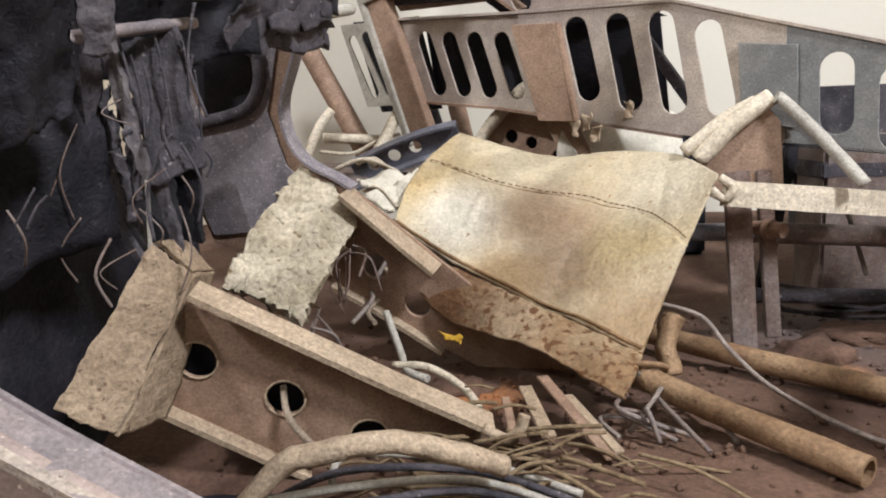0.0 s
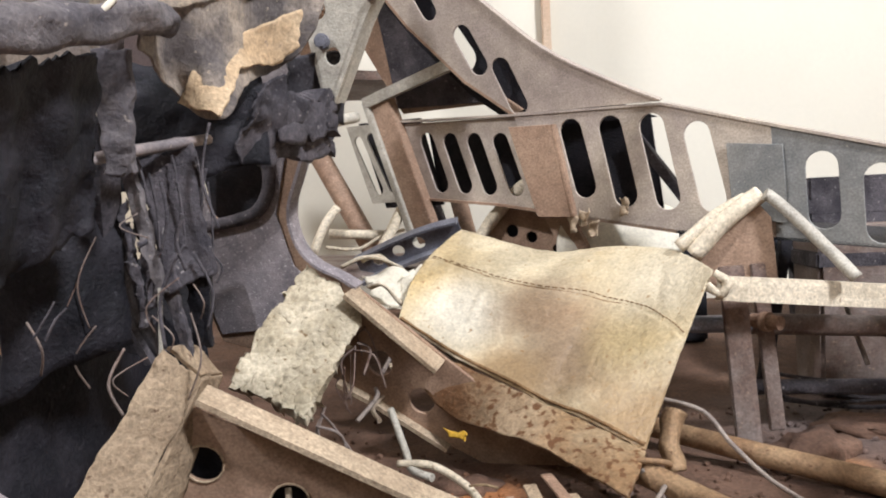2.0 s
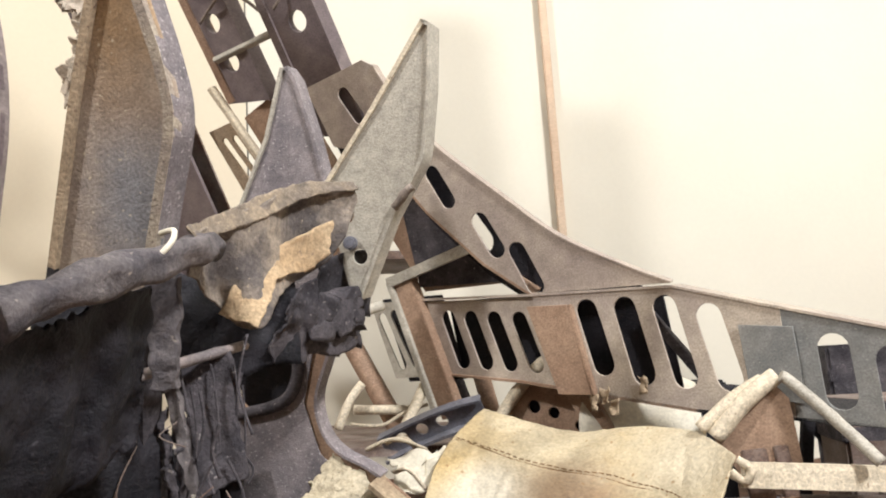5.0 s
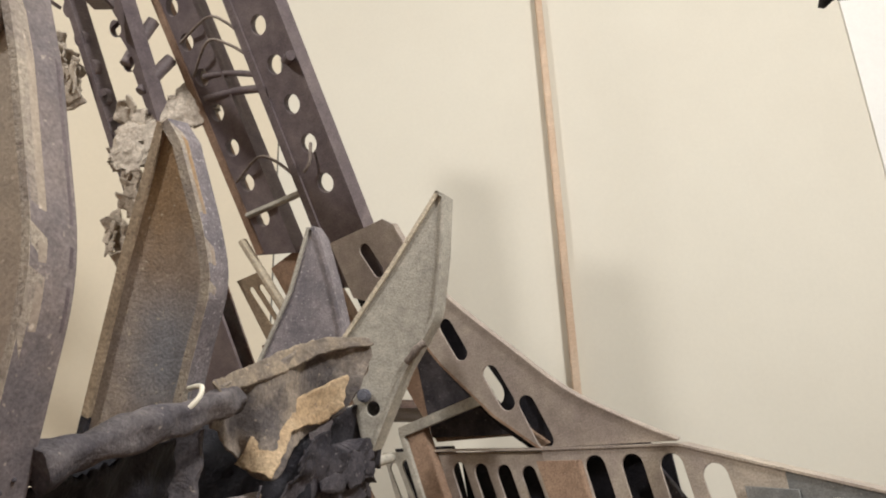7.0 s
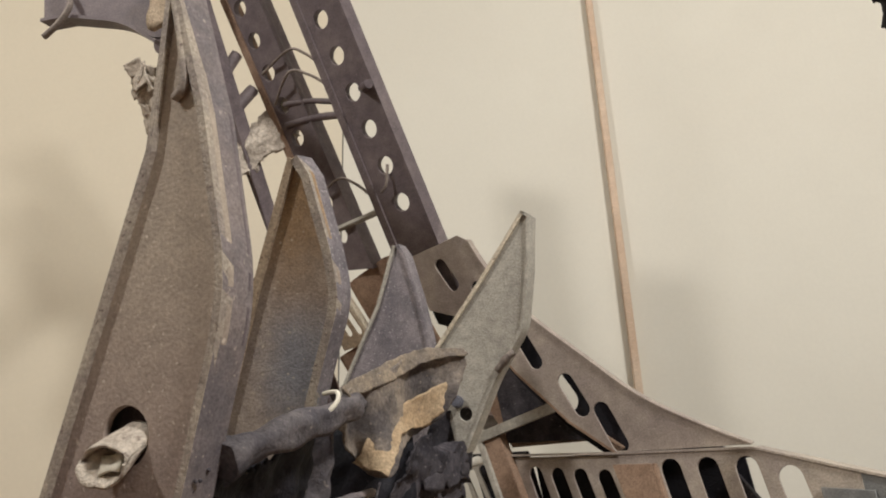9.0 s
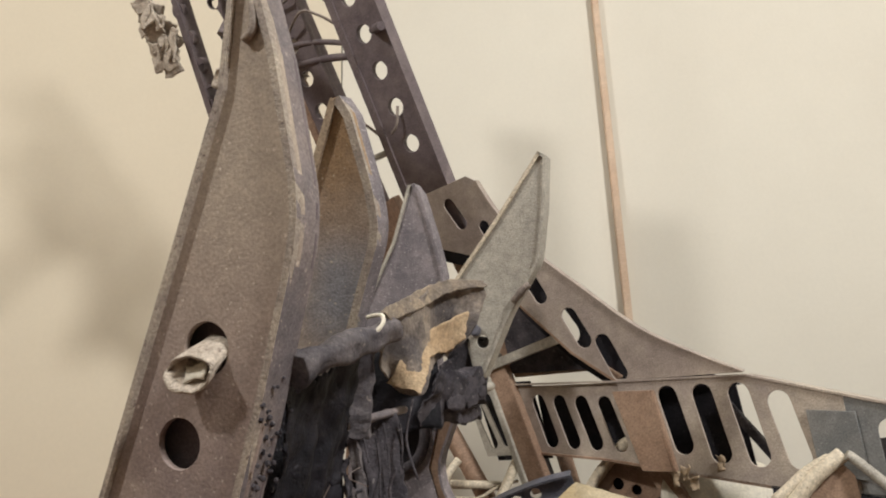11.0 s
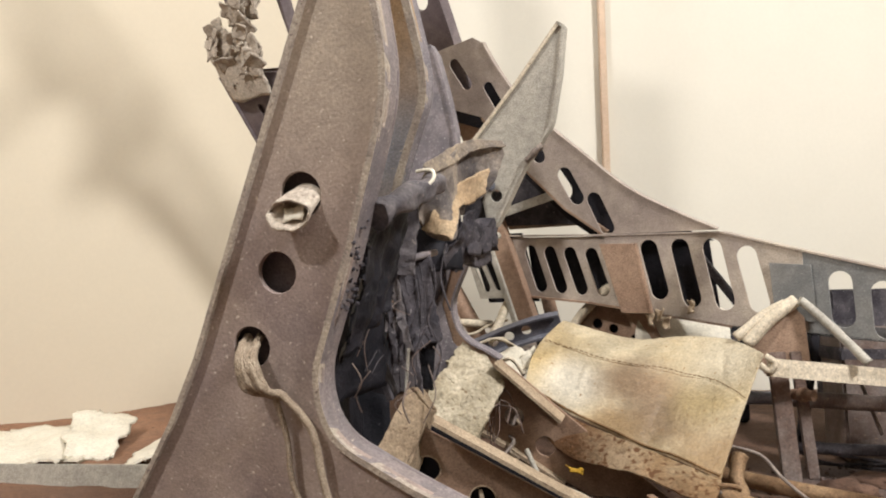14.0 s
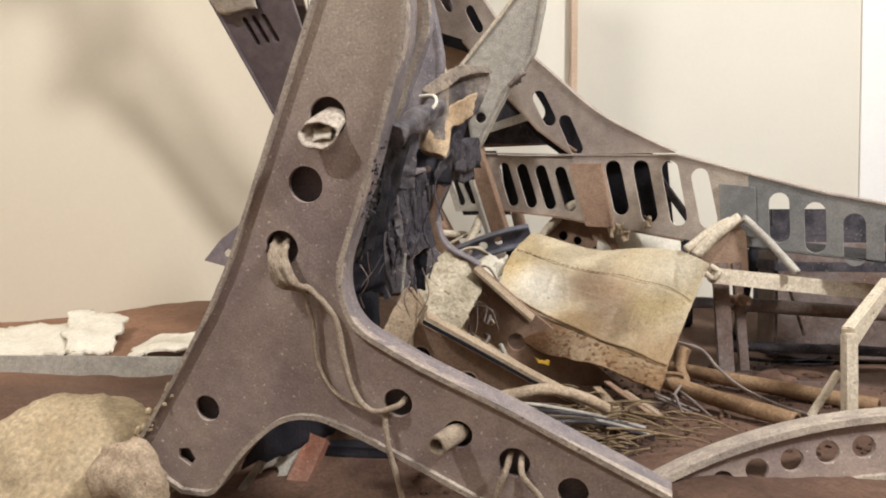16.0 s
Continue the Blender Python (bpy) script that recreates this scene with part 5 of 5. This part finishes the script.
# ---- burnt interior behind the front frame ----
roll = thing("scorched_roll", "scorched grey cloth roll hung across the frames with a torn rag", "cloth")
part("roll", tube([(-0.122, 0.222, 0.292), (-0.112, 0.244, 0.301), (-0.105, 0.275, 0.313), (-0.099, 0.310, 0.323), (-0.091, 0.350, 0.336), (-0.097, 0.390, 0.346)], 0.0125, 20, True, 0.55, 0.8, 0.85), CLOTH, roll)


def drape_face(s, t):
    p = quad((-0.128, 0.228, 0.286), (-0.109, 0.338, 0.318), (-0.130, 0.365, 0.225), (-0.150, 0.262, 0.180))(s, t)
    p += Vector((0.7, -0.5, 0)) * (0.005 * math.sin(s * 17 + 3 * t) * (0.3 + t) - 0.008 * t)
    return p + noise.noise_vector(p * 40) * 0.005 + noise.noise_vector(p * 110) * 0.002


part("drape", sheet(drape_face, 44, 30, 0.0016, 0.22), BLACK, roll, "charred folds hanging from the roll")
part("ring", tube([(-0.107, 0.311, 0.322), (-0.095, 0.308, 0.325), (-0.087, 0.312, 0.334), (-0.090, 0.322, 0.343), (-0.104, 0.335, 0.345)], 0.0016, 8, True, 0.2), PAPER, roll, "white wire turned round the roll")
RAG_TOP = bezier_path([(-0.090, 0.345, 0.346), (-0.103, 0.394, 0.361), (-0.086, 0.440, 0.383), (-0.065, 0.490, 0.406), (-0.029, 0.524, 0.412)], 8)
RAG_LOW = bezier_path([(-0.100, 0.360, 0.326), (-0.113, 0.420, 0.316), (-0.111, 0.448, 0.303), (-0.080, 0.436, 0.294), (-0.077, 0.470, 0.321), (-0.071, 0.515, 0.340), (-0.049, 0.520, 0.354), (-0.031, 0.524, 0.400)], 6)
TURN_IN = bezier_path([(-0.113, 0.438, 0.306), (-0.101, 0.431, 0.322), (-0.090, 0.452, 0.346), (-0.072, 0.482, 0.364), (-0.046, 0.504, 0.382)], 8)
TURN_OUT = bezier_path([(-0.080, 0.424, 0.292), (-0.077, 0.438, 0.312), (-0.075, 0.463, 0.332), (-0.069, 0.500, 0.339), (-0.048, 0.508, 0.354)], 8)


def between(a, b):
    return lambda s, t: along(a, s).lerp(along(b, s), t)


def rag_face(s, t):
    p = between(RAG_TOP, RAG_LOW)(s, t)
    p += Vector((0.8, -0.5, 0.1)) * (0.003 * math.sin(s * 11 + t * 4) * t - 0.010 * (1 - t) * math.sin(math.pi * s) * t * 2)
    return p + noise.noise_vector(p * 34) * 0.0035 + noise.noise_vector(p * 110) * 0.0014


part("rag", sheet(rag_face, 64, 34, 0.0014, 0.06), RAG, roll, "grey scorched rag with a tan top edge")
part("turned_edge", sheet(crumpled(between(TURN_IN, TURN_OUT), 0.0022, 60, 2), 48, 12, 0.0014, 0.10), CLOTH_TAN, roll, "tan turned-up rag edge")
# strip along the rag's top: tan fold with its lit edge painted in
part("top_edge", sheet(crumpled(lambda s, t: along(RAG_TOP, s) + Vector((-0.002 + 0.005 * t, -0.004 + 0.001 * t, 0.002 - (0.005 + 0.010 * math.sin(math.pi * s)) * t)), 0.0016, 90, 4), 56, 8, 0.0012, 0.05), LIT_CLOTH, roll, "tan top fold coloured paler as if lit")
part("torn_tail", sheet(crumpled(quad((-0.078, 0.480, 0.320), (-0.062, 0.515, 0.335), (-0.070, 0.530, 0.285), (-0.098, 0.500, 0.270)), 0.006, 45, 8), 16, 18, 0.0014, 0.2), CHAR, roll, "scorched tail hanging under the rag")
solo("light_stick", tube([(-0.150, 0.345, 0.258), (-0.119, 0.410, 0.275), (-0.101, 0.455, 0.284)], 0.0036, 8, True, 0.3), RIB_SIDE, "grey-brown stick lying across the burnt interior", "stick", "sticks")
solo("light_stick", tube([(-0.096, 0.520, 0.290), (-0.066, 0.600, 0.308), (-0.040, 0.670, 0.324)], 0.0052, 8, True, 0.2), STRIP_GREY, "pale grey stick lying across the burnt interior", "stick", "sticks")
boxy = thing("charred_box", "charred box fitting with a round boss", "fitting")
part("shell", sheet(crumpled(quad((-0.079, 0.530, 0.324), (-0.053, 0.585, 0.336), (-0.054, 0.585, 0.296), (-0.083, 0.530, 0.290)), 0.003, 50, 3), 20, 16, 0.016, 0.05), CHAR, boxy)
part("shell_rim", tube([(-0.055, 0.583, 0.335), (-0.049, 0.584, 0.325), (-0.050, 0.584, 0.305), (-0.062, 0.572, 0.300)], 0.0022, 6, True, 0.2), STRIP_GREY, boxy, "pale bent rim")
part("lower_shell", sheet(crumpled(quad((-0.090, 0.520, 0.292), (-0.052, 0.600, 0.305), (-0.054, 0.600, 0.284), (-0.094, 0.520, 0.272)), 0.004, 50, 6), 20, 10, 0.010, 0.1), CHAR, boxy)
part("boss", tube([(-0.046, 0.565, 0.372), (-0.046, 0.575, 0.373)], 0.0062, 14, False, hollow=True), STEEL, boxy)
part("dark_side", sheet(crumpled(quad((-0.074, 0.56, 0.362), (-0.030, 0.60, 0.372), (-0.040, 0.62, 0.310), (-0.080, 0.57, 0.330)), 0.006, 30, 8), 14, 12, 0.002, 0.15), SOOT_LOW, boxy)
dark = thing("charred_uprights", "charred boards and strips standing inside the wreck", "boards")
for q, m in ((((-0.127, 0.365, 0.325), (-0.106, 0.365, 0.325), (-0.111, 0.375, 0.258), (-0.129, 0.375, 0.255)), CLOTH), (((-0.140, 0.430, 0.268), (-0.105, 0.440, 0.280), (-0.095, 0.440, 0.196), (-0.124, 0.430, 0.184)), CHAR), (((-0.146, 0.424, 0.270), (-0.137, 0.424, 0.270), (-0.121, 0.425, 0.184), (-0.128, 0.425, 0.184)), CLOTH), (((-0.127, 0.435, 0.190), (-0.118, 0.435, 0.190), (-0.112, 0.440, 0.138), (-0.119, 0.440, 0.138)), CLOTH), (((-0.116, 0.445, 0.200), (-0.100, 0.445, 0.200), (-0.104, 0.450, 0.146), (-0.116, 0.450, 0.146)), BLACK)):
    part("board", sheet(crumpled(quad(*q), 0.0022, 60, q[0][0] * 300), 12, 36, 0.005, 0.08), m, dark)
part("pale_rod", tube([(-0.1245, 0.420, 0.188), (-0.129, 0.425, 0.140)], 0.0016, 6, False, 0.2), STRIP_GREY, dark, "thin pale rod")
# black sheet added to close the gap behind the rag
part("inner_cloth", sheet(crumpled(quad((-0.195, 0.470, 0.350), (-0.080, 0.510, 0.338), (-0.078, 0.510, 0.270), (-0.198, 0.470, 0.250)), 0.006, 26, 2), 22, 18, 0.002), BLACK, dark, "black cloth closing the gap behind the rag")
for k in range(7):
    a = Vector((-0.150 + 0.0022 * k, 0.420 + 0.002 * (k % 3), 0.245 - 0.012 * (k % 4)))
    part("shred", sheet(crumpled(quad(a, a + Vector((0.006, 0, 0.002)), a + Vector((0.009, 0.004, -0.045 - 0.006 * (k % 3))), a + Vector((0.004, 0.004, -0.050))), 0.004, 110, k * 3.7), 4, 16, 0.0008, 0.3), CHAR, dark)
# black skin, board and curtain added to keep the interior dark
back = thing("black_shell", "black curved shell closing the wreck's interior", "shell")


def shell_face(s, t):
    a = 0.25 + 2.3 * s
    p = Vector((-0.235 + 0.095 * math.sin(a) - 0.065, 0.52 - 0.20 * math.cos(a), -0.02 + 0.17 * t))
    return p + noise.noise_vector(p * 18) * 0.012


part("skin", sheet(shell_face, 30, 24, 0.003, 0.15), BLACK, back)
part("inner_board", sheet(crumpled(quad((-0.345, 0.625, 0.19), (-0.172, 0.625, 0.20), (-0.176, 0.600, -0.05), (-0.350, 0.60, -0.07)), 0.008, 14, 5), 18, 24, 0.003), BLACK, back, "black board closing the low end")
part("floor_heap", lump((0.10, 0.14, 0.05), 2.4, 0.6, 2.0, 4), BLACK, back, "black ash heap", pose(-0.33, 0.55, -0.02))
part("curtain", sheet(crumpled(quad((-0.200, 0.36, 0.320), (-0.150, 0.42, 0.330), (-0.150, 0.43, 0.150), (-0.200, 0.37, 0.130)), 0.006, 22, 3), 16, 20, 0.002), BLACK, back, "black hanging curtain closing the left side")
for k in range(2):
    o = 0.006 * k
    solo("foil_strip", tube([(-0.150 + o, 0.33, 0.172 - o * 0.4), (-0.145 + o, 0.331, 0.180), (-0.140 + o, 0.334, 0.190 - o * 0.6)], 0.0008, 6, True, 0.3, 0.5), CHAR, "small grey foil strip in the dark", "strip", "foil strips")
tatters = thing("hanging_tatters", "thin burnt threads and tatters hanging in the dark", "threads", kind="stuff")
bm = bmesh.new()
for k in range(22):
    a = Vector((rng.uniform(-0.14, -0.085), rng.uniform(0.37, 0.47), rng.uniform(0.20, 0.29)))
    b = a + Vector((rng.uniform(-0.012, 0.012), rng.uniform(-0.01, 0.01), rng.uniform(-0.07, -0.02)))
    tube([a, (a + b) / 2 + Vector((rng.uniform(-0.008, 0.008), 0, 0)), b], rng.uniform(0.0005, 0.0014), 5, bm=bm)
part("threads", bm, CHAR, tatters)
bm = bmesh.new()
for k in range(13):
    a = Vector((rng.uniform(-0.165, -0.10), rng.uniform(0.34, 0.46), rng.uniform(0.15, 0.24)))
    b = a + Vector((rng.uniform(-0.020, 0.020), rng.uniform(-0.01, 0.01), rng.uniform(-0.06, -0.015)))
    tube([a, (a + b) / 2 + Vector((rng.uniform(-0.012, 0.012), -0.006, 0)), b], rng.uniform(0.0004, 0.0009), 5, bm=bm)
part("wires", bm, RUST_TUBE, tatters, "thin dull bent wires")
crust = thing("flange_scale", "dark flaking scale on the frame's edge", "scale", kind="stuff")
bm = bmesh.new()
for k in range(60):
    f = rng.random()
    u, v = 0.068 - 0.022 * f + rng.gauss(0, 0.003), 0.085 - 0.065 * f
    bmesh.ops.create_icosphere(bm, subdivisions=1, radius=rng.uniform(0.0008, 0.0022), matrix=Matrix.Translation(FRONT @ Vector((u + 0.002, v, rng.uniform(-0.026, 0.004)))))
part("flakes", bm, CHAR, crust)

# ---- left-hand ground: boards, channel, rock ----
for k, (q, s) in enumerate((((( -0.98, 0.86, 0.035), (-0.76, 1.06, 0.029), (-0.68, 0.8, 0.006), (-0.88, 0.72, 0.002)), 1), (((-0.64, 0.86, 0.006), (-0.5, 0.9, 0.049), (-0.46, 0.8, 0.034), (-0.62, 0.78, -0.002)), 4), (((-1.07, 0.8, 0.006), (-0.86, 0.84, 0.014), (-0.82, 0.74, 0.0), (-1.02, 0.7, -0.002)), 7), (((-0.82, 0.98, 0.054), (-0.72, 1.05, 0.044), (-0.66, 0.84, 0.004), (-0.72, 0.8, 0.008)), 9))):
    solo("broken_board", sheet(crumpled(quad(*q), 0.014, 11, s), 26, 20, 0.004, 0.32), PAPER, "broken cream board lying on the sand", "board", "broken boards")
chan = thing("floor_channel", "grey metal channel lying in the sand", "channel")
part("top", bar((-1.3077, 0.684, 0.0), (-0.3377, 0.669, 0.002), 0.006, 0.05, (-0.0077, -0.006, 0.996), 0.001), STRIP_GREY, chan)
# face darker than the top: shade painted in
part("face", bar((-1.3077, 0.649, -0.024), (-0.3377, 0.634, -0.022), 0.040, 0.005, (-0.0077, -0.006, 0.996), 0.001), RIB_SIDE, chan)
part("lip", bar((-1.3077, 0.634, -0.042), (-0.3377, 0.619, -0.04), 0.006, 0.03, (-0.0077, -0.006, 0.996), 0.001), GIRDER_BROWN, chan)
solo("sandstone_rock", lump((0.125, 0.095, 0.105), 1.2, 0.20, 8.2, 5), ROCK, "sandy yellow rock beside the frame's foot", "rock", m=pose(-0.475, 0.385, -0.078, 0, 0, 20))
clod = solo("foot_clod", lump((0.040, 0.016, 0.034), 1.6, 0.25, 1.4, 4), TAN, "tan clod stuck to the frame's foot", "clod", m=pose(-0.372, 0.285, -0.022, 0, 35, 0))
RS = leaning((-0.262, 0.39, -0.035), 0.0, 0.5)
red = thing("red_strip", "red-oxide perforated strip lying under the arch", "strip", RS)
part("web", plate([Vector(p) for p in ((-0.070, -0.095), (0.012, 0.030), (0.034, 0.030), (-0.014, -0.095))], [slot2(-0.022 + 0.014 * k, -0.038 + 0.024 * k, -0.015 + 0.014 * k, -0.036 + 0.024 * k, 0.012) for k in range(-1, 3)], 0.004), STRIP_GREY, red)
part("side", strip([(-0.014, -0.095), (0.034, 0.030)], -0.022, -0.02, 0.004), RED, red, "red-oxide side")
# added black board: stands for the deep shadow under the arch
solo("low_shade_board", bar((-0.33, 0.475, -0.03), (0.02, 0.455, -0.03), 0.115, 0.012, (0, 0, 1), 0.002, 0.003), BLACK, "black board added low behind the frame in place of shade", "board")
solo("under_cable", tube([(-0.30, 0.36, -0.07), (-0.275, 0.37, -0.035), (-0.262, 0.385, 0.0)], 0.004, 8), WIRE, "grey cable bent under the arch", "cable")
coil = thing("spring_coil", "grey spring coil under the frame", "coil")
part("wire", tube([(-0.10 + 0.0009 * i, 0.33 + 0.008 * math.sin(i * 0.9), -0.005 + 0.008 * math.cos(i * 0.9)) for i in range(64)], 0.0013, 5, False), STEEL, coil)
for k in range(5):
    solo("dark_stump", bar((-0.20 + 0.045 * k, 0.42 + 0.01 * (k % 2), -0.10), (-0.195 + 0.045 * k, 0.42, -0.048 + 0.008 * (k % 3)), 0.022, 0.014, (0, 1, 0), 0.002, 0.002), RUST_TUBE if k % 2 else CHAR, "dark splintered stump under the frame", "stump", "stumps")
fin = thing("far_fin", "dark holed fin sticking out beyond the frame", "fin", leaning((-0.4164, 0.6968, 0.185), -0.2, 0.1))
part("stem", bar((0.05, 0.02, -0.006), (0.09, -0.20, -0.006), 0.02, 0.006, (0, 0, 1)), TOWER, fin)
part("web", plate([Vector(p) for p in ((-0.034, -0.018), (-0.01, 0.012), (0.05, 0.06), (0.06, -0.03), (0.0, -0.026))], [ring2(0.004, -0.006, 0.006), ring2(0.02, 0.012, 0.006)], 0.004), TOWER, fin)

# ---- right front: holed hoop and bracket ----
hoop = thing("holed_hoop", "mauve-grey arched hoop with a row of round holes", "hoop", leaning((0.348, 0.25, -0.438), 0.0, 0.0))


def on_arc(r, degrees):
    return Vector((r * math.cos(math.radians(degrees)), r * math.sin(math.radians(degrees))))


arc_out = [on_arc(0.497, 55 + 95 * i / 60) for i in range(61)]
arc_in = [on_arc(0.441, 55 + 95 * i / 60) for i in range(61)]
part("web", plate(arc_out + arc_in[::-1], [[on_arc(0.470, a) + q for q in ring2(0, 0, 0.0100)] for a in [59.6 + 3.8 * k for k in range(22)]], 0.005), RIB_PAINT, hoop)
part("outer_rim", strip(arc_out, 0.006, -0.020, 0.006), RIB_EDGE, hoop)
part("inner_rim", strip(arc_in, -0.005, -0.020, 0.006), RIB_EDGE, hoop)
bkt = thing("cream_bracket", "cream bent holed bracket standing on the sand", "bracket")
part("leg", bar((0.3488, 0.3988, 0.1061), (0.3508, 0.3988, 0.0111), 0.014, 0.012, (0.0038, 0.9988, 0.0011), 0.0015), BONE, bkt)
part("arm", bar((0.3468, 0.3988, 0.1061), (0.4438, 0.4988, 0.1531), 0.012, 0.012, (0.0038, -0.0012, 1.0011), 0.0015), BONE, bkt)
part("web", plate([Vector(p) for p in ((0.0, 0.0), (0.14, 0.055), (0.14, 0.03), (0.022, -0.02), (0.02, -0.09), (0.002, -0.09))], [ring2(0.030, -0.002, 0.006), ring2(0.058, 0.010, 0.006), ring2(0.088, 0.020, 0.006)], 0.003), BONE, bkt, "", leaning((0.349, 0.406, 0.100), 1.0, 0.0))
part("stay", bar((0.3188, 0.4188, 0.0111), (0.3488, 0.4188, 0.0611), 0.007, 0.007), BONE, bkt)

# dark ragged bundles hung at the far right
for x, y, z in ((0.455, 0.50, 0.82), (0.660, 0.75, 0.63)):
    solo("hanging_line", tube([(x, y, z), (x, y, 2.306)], 0.0015, 6, False), WIRE, "thin dark line hanging from the ceiling", "line", "hanging lines")
solo("ragged_pouch", lump((0.055, 0.05, 0.06), 2.4, 0.6, 5.5, 4), BLACK, "black ragged pouch hung above the display", "pouch", m=pose(0.455, 0.50, 0.775))
solo("ragged_pouch", lump((0.035, 0.03, 0.10), 2.6, 0.6, 7.5, 4), CHAR, "dark ragged pouch hung beside the display", "pouch", m=pose(0.660, 0.75, 0.55))
